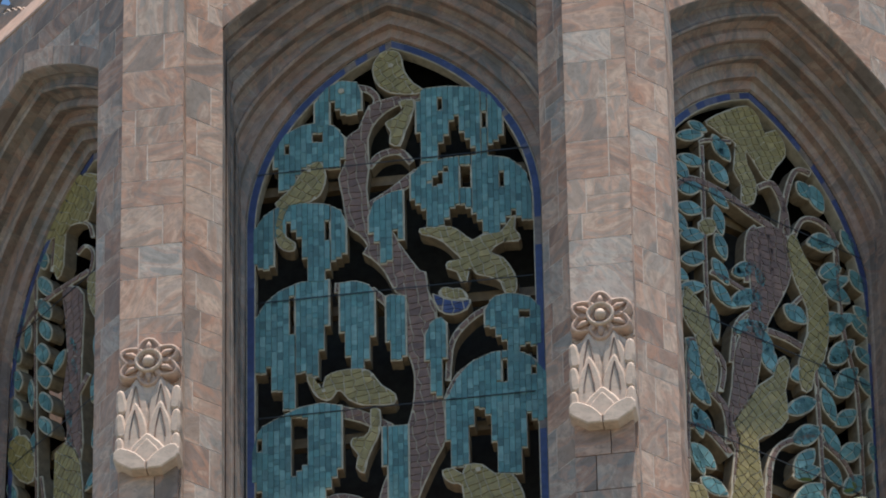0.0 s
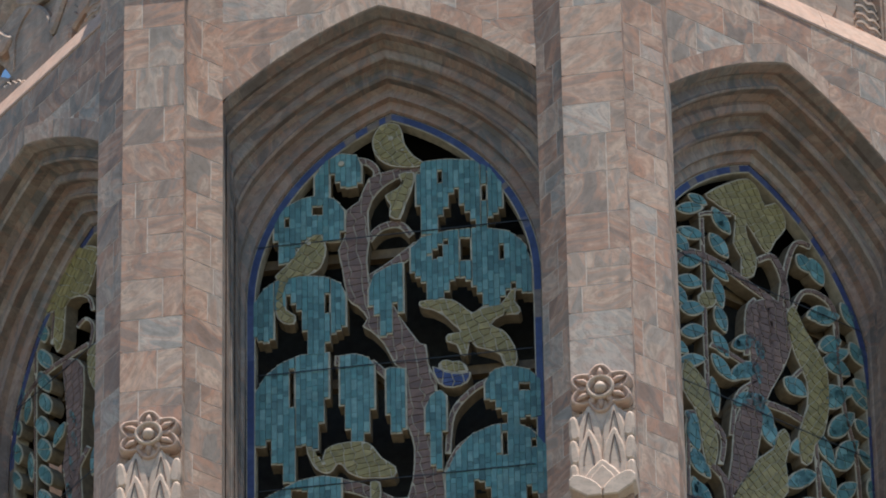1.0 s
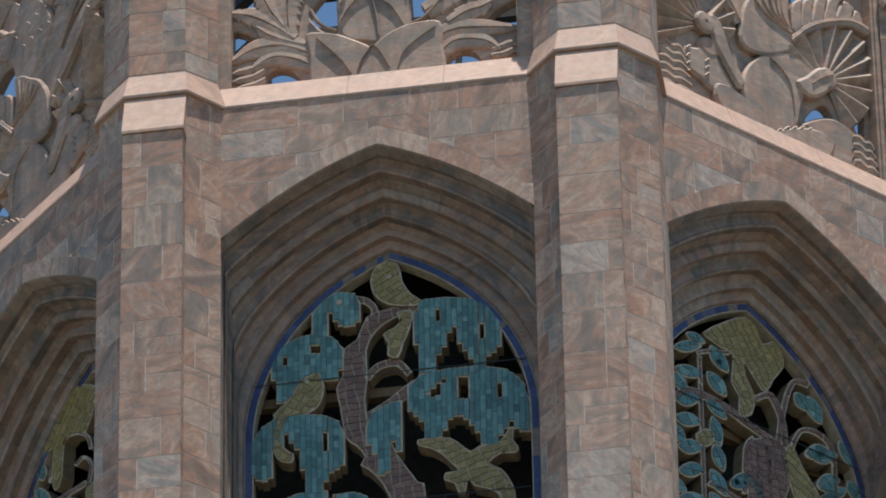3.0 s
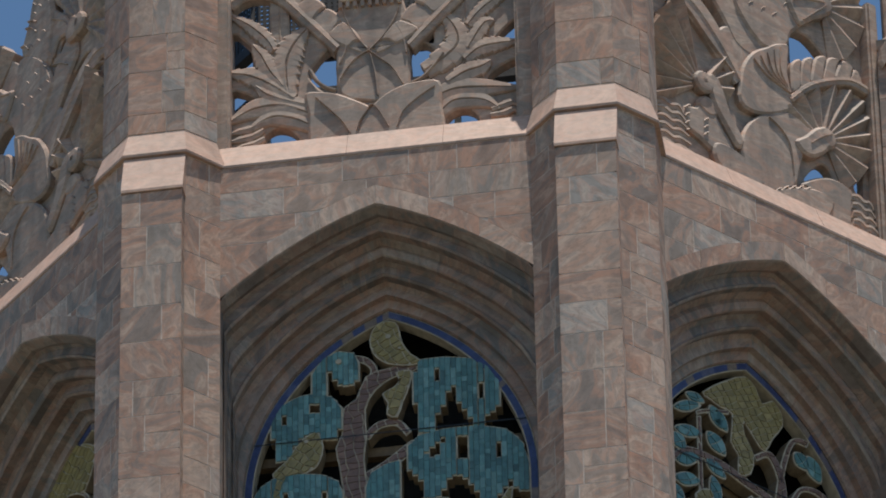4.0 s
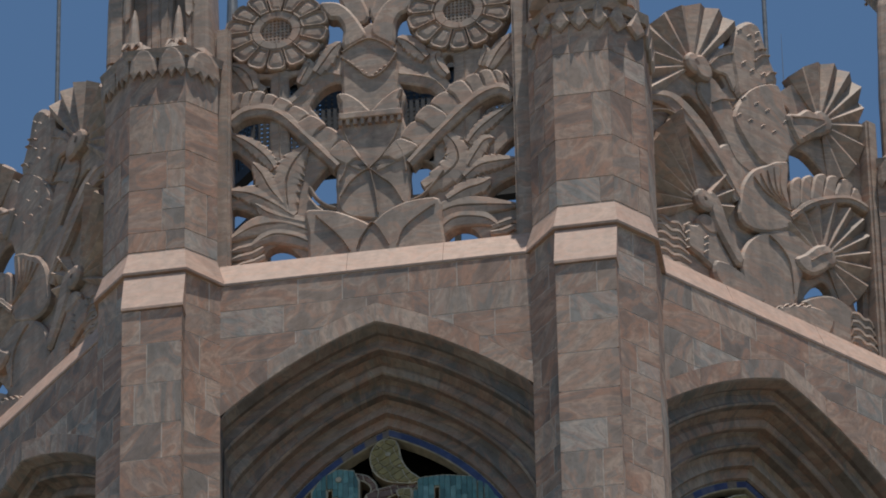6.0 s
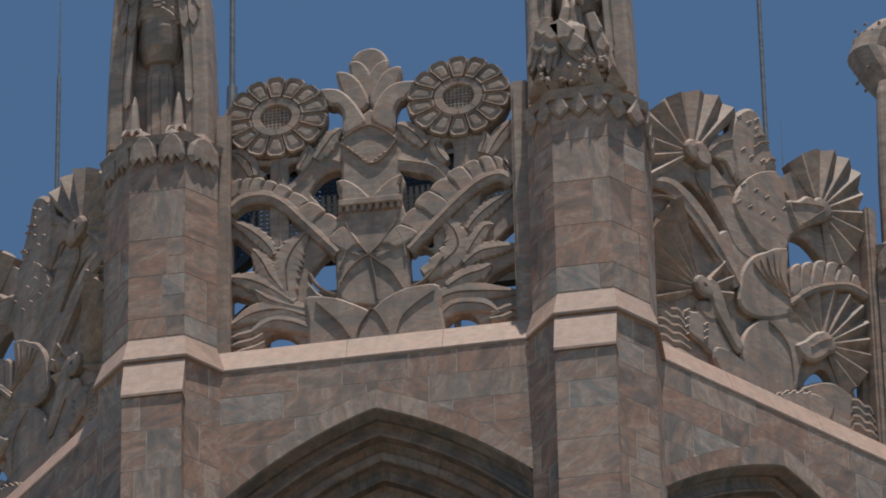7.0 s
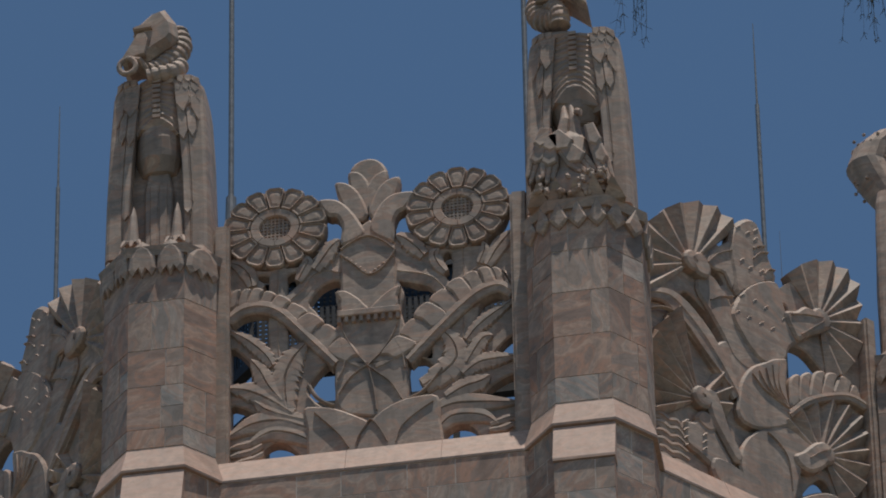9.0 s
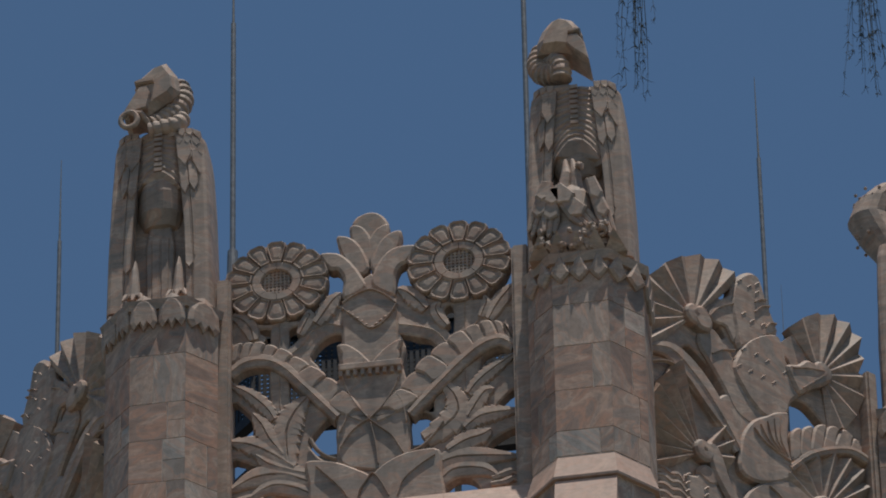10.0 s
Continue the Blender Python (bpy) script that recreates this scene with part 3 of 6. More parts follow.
for line, wide in (([(660, 185), (664, 165), (650, 150), (630, 146)], 13),
        ([(650, 290), (672, 268), (705, 262), (727, 282)], 13),
        ([(652, 362), (690, 338), (738, 300)], 20),
        ([(790, 668), (798, 600), (830, 560), (862, 540)], 11),
        ([(786, 706), (810, 660), (845, 638)], 15),
        ([(655, 508), (690, 540), (706, 575)], 14),
        ([(604, 722), (640, 730), (690, 752)], 22),
        ([(560, 885), (600, 868), (650, 880), (680, 920)], 12),
        ([(590, 505), (640, 508), (665, 520)], 18),):
    figure("branch", stroke(line, wide), FRONT, win, BARK, rng, (0.10, 0.08), 0.3, smooth=False, face=FACE + 0.03 + 0.0007 * wide)

willow([(553, 180), (573, 152), (600, 138), (630, 141), (639, 160), (638, 188), (626, 198), (610, 201), (598, 194), (590, 176), (583, 174), (578, 188), (577, 222), (553, 222)],
       [], FRONT, win, rng)
willow([(480, 268), (500, 236), (530, 220), (562, 213), (592, 221), (609, 242), (607, 268), (600, 296), (576, 298), (562, 283), (545, 290), (528, 300), (521, 322), (511, 335), (494, 338), (491, 302), (480, 292)],
       [((551, 233), (566, 233), (566, 250), (551, 250)), ((501, 254), (511, 254), (511, 272), (501, 272))], FRONT, win, rng)
willow([(445, 458), (448, 410), (462, 385), (490, 366), (530, 359), (575, 361), (603, 373), (612, 395), (612, 445), (600, 455), (588, 462), (578, 478), (578, 500), (548, 500), (547, 465), (537, 455), (535, 425),
        (520, 415), (515, 395), (503, 392), (498, 420), (482, 422), (482, 470), (470, 478), (452, 474)], [((577, 390), (587, 390), (587, 426), (577, 426))], FRONT, win, rng)
willow([(450, 575), (465, 540), (495, 515), (530, 500), (580, 495), (582, 520), (583, 570), (572, 580), (568, 620), (560, 640), (560, 665), (540, 658), (530, 652), (521, 680), (521, 722), (499, 722), (498, 690),
        (485, 690), (480, 672), (478, 625), (475, 660), (455, 660), (450, 632)], [((509, 524), (520, 524), (520, 592), (509, 592))], FRONT, win, rng)
willow([(600, 502), (625, 497), (650, 503), (663, 517), (664, 590), (650, 600), (648, 652), (624, 652), (620, 632), (611, 625), (610, 592), (600, 582)], [], FRONT, win, rng)
willow([(682, 528), (690, 522), (718, 524), (718, 600), (714, 636), (696, 636), (695, 610), (682, 600)], [], FRONT, win, rng)
willow([(447, 800), (460, 757), (490, 740), (530, 720), (570, 711), (606, 716), (607, 800), (605, 820), (594, 832), (590, 850), (580, 860), (577, 885), (577, 960), (470, 960), (470, 900), (465, 866), (455, 856), (449, 840)],
       [((521, 735), (541, 735), (549, 812), (521, 840)), ((461, 775), (471, 775), (471, 797), (461, 797))], FRONT, win, rng)
willow([(675, 752), (722, 748), (724, 850), (720, 960), (700, 960), (690, 890), (688, 830), (676, 810)], [], FRONT, win, rng)
willow([(735, 228), (738, 180), (745, 153), (790, 148), (840, 150), (870, 165), (890, 195), (892, 230), (880, 245), (865, 255), (860, 280), (840, 280), (838, 252), (825, 240), (815, 225), (810, 200), (800, 202), (795, 230),
        (785, 240), (777, 255), (775, 285), (748, 285), (745, 236)], [((771, 168), (780, 168), (780, 192), (771, 192)), ((852, 194), (866, 194), (866, 224), (852, 224))], FRONT, win, rng)
willow([(725, 348), (727, 310), (745, 290), (790, 278), (850, 272), (900, 278), (930, 300), (943, 340), (943, 388), (920, 388), (915, 366), (905, 372), (897, 386), (885, 400), (883, 414), (860, 414), (858, 396), (845, 386),
        (835, 370), (815, 358), (800, 366), (790, 386), (778, 402), (755, 402), (752, 372), (735, 356)],
       [((817, 290), (833, 290), (833, 332), (817, 332)), ((757, 322), (790, 292), (787, 322), (770, 330)), ((882, 300), (897, 304), (895, 330), (882, 330))], FRONT, win, rng)
willow([(650, 385), (660, 357), (690, 340), (708, 335), (714, 370), (714, 422), (704, 426), (698, 405), (695, 432), (686, 472), (677, 466), (668, 430), (659, 420), (651, 402)], [], FRONT, win, rng)
willow([(855, 550), (870, 526), (900, 518), (935, 525), (955, 545), (957, 606), (935, 611), (930, 602), (920, 612), (918, 640), (895, 640), (892, 602), (880, 592), (875, 580), (857, 576)],
       [((919, 548), (933, 548), (933, 562), (919, 562))], FRONT, win, rng)
willow([(788, 708), (805, 670), (830, 640), (870, 622), (910, 618), (940, 630), (965, 660), (968, 732), (955, 742), (940, 736), (930, 722), (927, 780), (918, 792), (915, 830), (880, 830), (878, 785), (870, 772), (865, 735),
        (855, 720), (838, 716), (835, 745), (825, 756), (822, 818), (800, 820), (797, 780), (786, 770)], [((881, 633), (893, 633), (893, 674), (881, 674)), ((941, 645), (948, 645), (948, 660), (941, 660))], FRONT, win, rng)
willow([(750, 595), (764, 566), (788, 560), (790, 580), (786, 625), (783, 700), (768, 700), (756, 640)], [], FRONT, win, rng)
BIRD = "bird in olive-yellow mosaic tiles"
for pts, slant in (([(688, 82), (705, 85), (712, 100), (716, 120), (732, 142), (750, 154), (736, 163), (700, 162), (680, 156), (663, 141), (657, 118), (662, 100), (672, 88)], 0.6),
        ([(704, 176), (733, 172), (730, 200), (718, 230), (708, 257), (688, 252), (690, 232), (680, 215), (700, 203), (711, 190)], 1.2),
        ([(548, 290), (566, 284), (576, 310), (570, 336), (560, 350), (538, 361), (512, 366), (501, 395), (506, 420), (522, 430), (519, 445), (500, 444), (487, 430), (484, 400), (490, 372), (484, 360), (510, 335), (525, 312)], 0.9),):
    figure("bird", pts, FRONT, win, OLIVE, rng, (0.105, 0.085), slant, BIRD, steps=2, face=FACE - 0.012)
for pts, slant in (([(742, 405), (770, 402), (797, 401), (815, 410), (836, 425), (852, 415), (885, 410), (903, 386), (913, 382), (911, 405), (920, 416), (917, 428), (890, 429), (868, 446), (890, 456), (905, 475), (914, 496), (911, 519), (891, 518), (884, 500), (864, 491), (842, 486), (831, 476), (826, 500), (814, 498), (807, 482), (789, 476), (792, 463), (814, 459), (800, 445), (784, 430), (764, 420), (745, 416)], 0.3),):
    figure("bird", pts, FRONT, win, OLIVE, rng, (0.105, 0.085), slant, BIRD, steps=2, face=FACE - 0.012)
for pts, slant in (([(543, 666), (560, 668), (570, 686), (576, 666), (600, 655), (640, 651), (660, 660), (676, 680), (700, 695), (697, 713), (660, 715), (640, 715), (617, 706), (607, 694), (598, 691), (590, 702), (578, 708), (560, 700), (550, 685)], 0.2),
        ([(655, 722), (673, 722), (673, 760), (661, 786), (651, 810), (646, 832), (630, 822), (634, 800), (621, 785), (625, 771), (645, 769), (655, 750)], 1.2),):
    figure("bird", pts, FRONT, win, OLIVE, rng, (0.105, 0.085), slant, BIRD, steps=2, face=FACE - 0.012)
for pts, slant in (([(780, 826), (800, 822), (815, 831), (822, 816), (850, 815), (872, 830), (900, 830), (916, 850), (926, 880), (942, 960), (830, 960), (818, 892), (814, 852), (800, 849), (785, 841)], 0.3),):
    figure("bird", pts, FRONT, win, OLIVE, rng, (0.105, 0.085), slant, BIRD, steps=2, face=FACE - 0.012)

figure("nest", [(764, 520), (790, 530), (815, 533), (832, 530), (826, 548), (800, 558), (775, 550)], FRONT, win, BLUE, rng, (0.12, 0.08), 0.0, "cobalt nest bowl", steps=2, face=FACE - 0.014)
figure("nestlings", [(775, 522), (780, 511), (790, 508), (800, 511), (812, 510), (824, 518), (826, 530), (800, 531)], FRONT, win, OLIVE, rng, (0.06, 0.1), 0.1, "nestlings in olive tiles", steps=2, face=FACE - 0.01)

for x, y, size in ((691, 112, 0.030), (545, 303, 0.024), (574, 692, 0.022), (843, 826, 0.03), (602, 158, 0.034), (712, 133, 0.018)):
    u, v = FRONT(x, y)
    bm = bmesh.new()
    prism(bm, [(u + size * math.cos(math.pi * i / 7), v + size * math.sin(math.pi * i / 7)) for i in range(14)], FACE - 0.03, FACE - 0.016)
    part("eye", bm, CREAM, win, "small pale round tile")

# right window: flowering tree with parrots, slender leaves in pairs along the stems
EAST = drawing(-10.4812, 0.008012, -0.000395, -4.8318, 0.003397, -0.007836)
win = window_frame(1, "pierced ceramic window with leafy stems and olive parrots")
LOOSE["left"] = 300
rng = random.Random(12)
figure("tree_trunk", [(1300, 900), (1306, 790), (1290, 755), (1300, 680), (1304, 620), (1318, 580), (1332, 545), (1330, 480), (1324, 425), (1342, 402), (1376, 400), (1398, 420), (1408, 462), (1400, 505), (1380, 545), (1362, 580), (1352, 640), (1342, 700), (1338, 760), (1345, 900)],
       EAST, win, BARK, rng, (0.12, 0.09), 0.1, "trunk in brown glazed tiles", steps=2)
for line, wide in (([(1196, 335), (1225, 316), (1285, 342), (1330, 375), (1372, 404)], 13),
        ([(1240, 250), (1256, 246), (1298, 248)], 8),
        ([(1245, 255), (1251, 400), (1256, 520), (1262, 620)], 8),
        ([(1384, 420), (1394, 350), (1412, 300), (1440, 305)], 11),
        ([(1406, 425), (1425, 388), (1456, 392), (1482, 425), (1488, 520)], 10),
        ([(1488, 510), (1500, 600), (1522, 700), (1533, 900)], 8),
        ([(1447, 640), (1455, 760), (1464, 900)], 8),
        ([(1364, 900), (1368, 820), (1390, 782), (1450, 768)], 12),
        ([(1362, 585), (1400, 600), (1440, 625)], 12),
        ([(1345, 330), (1372, 325), (1392, 370), (1398, 420)], 12),):
    figure("stem", stroke(line, wide), EAST, win, BARK, rng, (0.16, 0.1), 0.3, smooth=False)
for line, wide in (([(1326, 500), (1328, 420), (1342, 400)], 10),
        ([(1350, 520), (1348, 430), (1356, 410)], 9),
        ([(1372, 520), (1368, 440), (1362, 412)], 9),
        ([(1222, 600), (1250, 604), (1285, 640), (1282, 690)], 10),
        ([(1225, 600), (1226, 750), (1228, 900)], 8),
        ([(1255, 680), (1290, 720), (1296, 780)], 12),
        ([(1400, 548), (1430, 520), (1450, 520)], 9),
        ([(1262, 480), (1300, 500), (1330, 520)], 9),
        ([(1228, 746), (1262, 756), (1300, 800)], 12),
        ([(1300, 640), (1310, 570), (1345, 545)], 9),
        ([(1460, 780), (1500, 820), (1520, 870)], 9),):
    figure("stem", stroke(line, wide), EAST, win, BARK, rng, (0.16, 0.1), 0.3, smooth=False)

def sprig(x0, y0, x1, y1, count, board, parent, rng, near=None, far=None):
    """Leaves in pairs along a stem. near, far: reach to the side, drop, length, width and turn of the leaves on either side."""
    for i in range(count):
        t = i / max(1, count - 1)
        for spec in (near, far):
            if spec:
                reach, drop, long, wide, turn = spec
                leaf(x0 + (x1 - x0) * t + reach + rng.uniform(-3, 3), y0 + (y1 - y0) * t + drop + rng.uniform(-4, 4), long * rng.uniform(0.9, 1.08), wide * rng.uniform(0.88, 1.1),
                     turn + rng.uniform(-0.25, 0.25), board, parent, rng)


sprig(1247, 240, 1254, 505, 7, EAST, win, rng, (-22, 0, 50, 26, 0.15), (27, 18, 58, 23, 1.05))
sprig(1206, 300, 1206, 480, 3, EAST, win, rng, (2, 0, 44, 21, 0.9))
sprig(1488, 425, 1520, 555, 3, EAST, win, rng, (-18, 10, 50, 28, -0.4), (20, 8, 60, 22, 0.85))
sprig(1503, 572, 1532, 850, 6, EAST, win, rng, (-17, 2, 49, 32, -0.45), (26, 6, 52, 19, 1.1))
sprig(1448, 655, 1462, 880, 5, EAST, win, rng, (-25, 6, 52, 33, -0.35), (19, 6, 67, 24, 1.2))
sprig(1227, 612, 1232, 800, 4, EAST, win, rng, None, (15, 5, 63, 21, 1.05))
sprig(1320, 478, 1318, 575, 3, EAST, win, rng, (0, 0, 48, 27, -0.35), (27, 10, 46, 18, 1.2))
for x, y, long, wide, turn in ((1362, 610, 60, 22, 1.2), (1270, 570, 70, 20, 1.4), (1272, 852, 60, 26, 0.6), (1428, 335, 44, 24, 0.9), (1450, 350, 58, 26, 1.1), (1454, 425, 46, 30, -0.2), (1412, 556, 54, 30, 0.7),
                               (1322, 478, 46, 30, -0.3), (1326, 526, 58, 34, -0.2), (1338, 578, 52, 28, 0.1), (1366, 634, 62, 28, 1.2), (1420, 718, 56, 32, -0.3), (1432, 764, 52, 32, -0.3),
                               (1428, 812, 56, 34, -0.9), (1436, 868, 62, 36, -0.5), (1474, 566, 50, 30, -0.2), (1494, 622, 62, 36, -0.7), (1504, 668, 52, 34, -0.7), (1474, 480, 44, 34, -0.3), (1486, 520, 60, 28, 0.6),
                               (1234, 640, 60, 24, 1.2), (1246, 690, 62, 24, 0.9), (1250, 738, 58, 24, 0.9), (1252, 800, 66, 28, 0.8), (1238, 222, 40, 18, 0.5), (1282, 262, 54, 22, 1.0)):
    leaf(x, y, long, wide, turn, EAST, win, rng)
for pts, slant in (([(1250, 212), (1290, 191), (1325, 183), (1345, 204), (1356, 232), (1375, 226), (1391, 250), (1393, 275), (1376, 296), (1362, 320), (1345, 300), (1324, 266), (1326, 290), (1342, 325), (1337, 360), (1314, 360), (1314, 326), (1300, 300), (1303, 252), (1282, 240), (1264, 226)], 0.5),
        ([(1396, 420), (1410, 415), (1426, 450), (1450, 490), (1468, 530), (1471, 590), (1462, 640), (1446, 660), (1440, 690), (1422, 690), (1416, 640), (1431, 590), (1430, 545), (1410, 500), (1396, 450)], 1.0),):
    figure("parrot", pts, EAST, win, OLIVE, rng, (0.105, 0.085), slant, "parrot in olive-yellow mosaic tiles", steps=2, face=FACE - 0.012)
for pts, slant in (([(1392, 630), (1402, 652), (1394, 690), (1399, 740), (1371, 766), (1347, 776), (1352, 830), (1357, 900), (1300, 900), (1305, 840), (1312, 770), (1302, 745), (1330, 702), (1346, 680), (1371, 664), (1378, 640)], 0.9),
        ([(1215, 505), (1240, 528), (1258, 560), (1263, 600), (1276, 650), (1272, 690), (1255, 690), (1245, 640), (1234, 592), (1214, 560)], 1.1),
        ([(1215, 850), (1240, 845), (1258, 860), (1262, 900), (1215, 900)], 0.4),
        ([(1238, 395), (1258, 385), (1272, 398), (1266, 415), (1246, 416)], 0.4),):
    figure("parrot", pts, EAST, win, OLIVE, rng, (0.105, 0.085), slant, "parrot in olive-yellow mosaic tiles", steps=2, face=FACE - 0.012)

# left window, seen at a slant
WEST = drawing(-1.7678, 0.011414, 0.000211, 1.6654, -0.00683, -0.007896)
win = window_frame(-1, "pierced ceramic window with leafy stems beside a tall tree")
LOOSE["left"] = 160
rng = random.Random(13)
figure("tree_trunk", [(92, 960), (98, 860), (112, 760), (104, 700), (112, 640), (108, 560), (104, 515), (120, 505), (142, 520), (140, 600), (136, 700), (140, 780), (128, 860), (130, 960)], WEST, win, BARK, rng, (0.13, 0.1), 0.1, "trunk in grey-brown tiles", steps=2)
for line, wide in (([(50, 560), (70, 535), (100, 512), (150, 480)], 9),
        ([(8, 640), (30, 590), (60, 545)], 7),
        ([(57, 480), (56, 620), (57, 760), (60, 960)], 5),
        ([(20, 640), (12, 760), (10, 960)], 4),
        ([(130, 450), (145, 435), (158, 450), (150, 500)], 6),
        ([(110, 400), (125, 392), (150, 396), (158, 420)], 7),
        ([(150, 660), (130, 700), (118, 740)], 8),
        ([(66, 840), (72, 900), (66, 960)], 6),
        ([(85, 480), (92, 400), (96, 360)], 5),):
    figure("stem", stroke(line, wide), WEST, win, BARK, rng, (0.16, 0.1), 0.3, smooth=False)

sprig(57, 462, 58, 752, 8, WEST, win, rng, None, (14, 0, 41, 24, 1.35))
sprig(40, 480, 30, 540, 2, WEST, win, rng, (0, 0, 40, 18, 1.85))
sprig(27, 575, 18, 870, 7, WEST, win, rng, (0, 0, 38, 19, 1.52))
sprig(45, 600, 52, 790, 3, WEST, win, rng, (0, 0, 55, 13, 1.75))
sprig(127, 610, 117, 778, 5, WEST, win, rng, (0, 0, 38, 13, 1.45))
sprig(164, 605, 161, 835, 4, WEST, win, rng, (0, 0, 62, 16, 1.9))
leaf(98, 640, 50, 14, 2.0, WEST, win, rng)
for pts, slant in (([(112, 320), (140, 306), (168, 308), (166, 340), (150, 390), (130, 396), (112, 410), (108, 470), (96, 495), (90, 470), (92, 420), (66, 440), (56, 445), (72, 410), (95, 350)], 0.8),
        ([(152, 490), (172, 480), (172, 560), (160, 560), (150, 530)], 0.8),
        ([(14, 780), (40, 770), (56, 800), (54, 850), (30, 850), (10, 820)], 0.7),
        ([(92, 800), (128, 790), (140, 850), (136, 960), (96, 960)], 0.8),):
    figure("parrot", pts, WEST, win, OLIVE, rng, (0.12, 0.09), slant, "parrot in olive-yellow mosaic tiles", steps=2, face=FACE - 0.012)


# ---- carved parapet panels ----
def within(p, ring):
    """Whether a point lies inside an outline."""
    odd = False
    for (ax, az), (bx, bz) in zip(ring, ring[1:] + ring[:1]):
        if (az > p[1]) != (bz > p[1]) and p[0] < ax + (p[1] - az) / (bz - az) * (bx - ax):
            odd = not odd
    return odd


def pierced(outline, holes, board, parent, d=0.31, thick=0.14, edge=0.02, name="slab", label=""):
    """The pierced slab that carries the carving, its openings cut right through with worn rims."""
    loops = [[board(*q) for q in outline]] + [[board(*q) for q in rounded(h, 3)] for h in holes]
    bm = bmesh.new()
    rims = []
    for n, loop in enumerate(loops):
        if (area2(loop) > 0) != (n == 0):
            loop.reverse()
        wide = []
        for i, (x, z) in enumerate(loop):
            (ax, az), (bx, bz) = loop[i - 1], loop[(i + 1) % len(loop)]
            s = math.hypot(bx - ax, bz - az) or 1
            e = edge if n else 0.004
            wide.append((x - (bz - az) / s * e, z + (bx - ax) / s * e))
        rims.append([[bm.verts.new((x, y, z)) for x, z in ring] for ring, y in ((wide, d), (loop, d + edge * 0.8), (loop, d + thick))])
    for r in rims:
        for lo, hi in zip(r, r[1:]):
            for i in range(len(lo)):
                j = (i + 1) % len(lo)
                bm.faces.new((lo[i], lo[j], hi[j], hi[i]))
    for level in (0, 2):
        rings = [[(v.co.x, v.co.z) for v in r[level]] for r in rims]
        y = rims[0][level][0].co.y
        flat = [Vector(q) for ring in rings for q in ring]
        sides, first = [], 0
        for ring in rings:
            sides += [(first + i, first + (i + 1) % len(ring)) for i in range(len(ring))]
            first += len(ring)
        points, _, tris, _, _, _ = delaunay_2d_cdt(flat, sides, [], 0, 1e-5)
        verts = [bm.verts.new((q.x, y, q.y)) for q in points]
        for t in tris:
            c = sum((points[i] for i in t), Vector((0, 0))) / len(t)
            if within(c, rings[0]) and not any(within(c, ring) for ring in rings[1:]):
                bm.faces.new([verts[i] for i in t])
    bmesh.ops.remove_doubles(bm, verts=bm.verts, dist=1e-4)
    return part(name, bm, CARVED, parent, label)


def frond(line, wide, board, parent, name="leaf", d=0.26, proud=0.04, thick=0.12, teeth=0, bite=0.22, tip=0.15, butt=0.45, groove=False):
    """A carved leaf along a drawn line, with a midrib or a cut groove and a plain or toothed edge."""
    c = rounded(line, 18 if teeth else 7, closed=False)
    n = len(c)
    bm = bmesh.new()
    rows = []
    for i, (x, y) in enumerate(c):
        t = i / (n - 1)
        ax, ay = c[max(0, i - 1)]
        bx, by = c[min(n - 1, i + 1)]
        s = math.hypot(bx - ax, by - ay) or 1
        belly = butt + (1 - butt) * math.sin(min(1.0, t / 0.45) * math.pi / 2) if t < 0.45 else tip + (1 - tip) * math.cos((t - 0.45) / 0.55 * math.pi / 2)
        w = wide / 2 * belly
        if teeth:
            w *= 1 - bite * ((t * teeth) % 1.0)
        nx, ny = -(by - ay) / s * w, (bx - ax) / s * w
        ring = []
        for off, depth in ((-1.0, d + proud), (-0.82, d + 0.008), (-0.10, d), (0.0, d + (0.022 if groove else -0.012)), (0.10, d), (0.82, d + 0.008), (1.0, d + proud)):
            u, v = board(x + nx * off, y + ny * off)
            ring.append(bm.verts.new((u, depth, v)))
        for off in (1.0, -1.0):
            u, v = board(x + nx * off, y + ny * off)
            ring.append(bm.verts.new((u, d + proud + thick, v)))
        rows.append(ring)
    m = len(rows[0])
    for a, b in zip(rows, rows[1:]):
        for i in range(m):
            bm.faces.new((a[i], a[(i + 1) % m], b[(i + 1) % m], b[i]))
    bm.faces.new(rows[0]), bm.faces.new(rows[-1][::-1])
    return part(name, bm, CARVED, parent)


def relief(pts, board, parent, name="carving", d=0.27, thick=0.14, steps=3, edge=0.022, label="", smooth=True):
    """A carved plate with a worn, sloping edge."""
    p = [board(*q) for q in (rounded(pts, steps) if smooth else pts)]
    q = shrunk(p, edge)
    bm = bmesh.new()
    if len(q) == len(p):
        a = [bm.verts.new((x, d, z)) for x, z in q]
        b = [bm.verts.new((x, d + edge * 0.8, z)) for x, z in p]
        c = [bm.verts.new((x, d + thick, z)) for x, z in p]
        bm.faces.new(a), bm.faces.new(c[::-1])
        for lo, hi in ((a, b), (b, c)):
            for i in range(len(p)):
                j = (i + 1) % len(p)
                bm.faces.new((lo[i], lo[j], hi[j], hi[i]))
    else:
        prism(bm, p, d, d + thick)
    return part(name, bm, CARVED, parent, label)


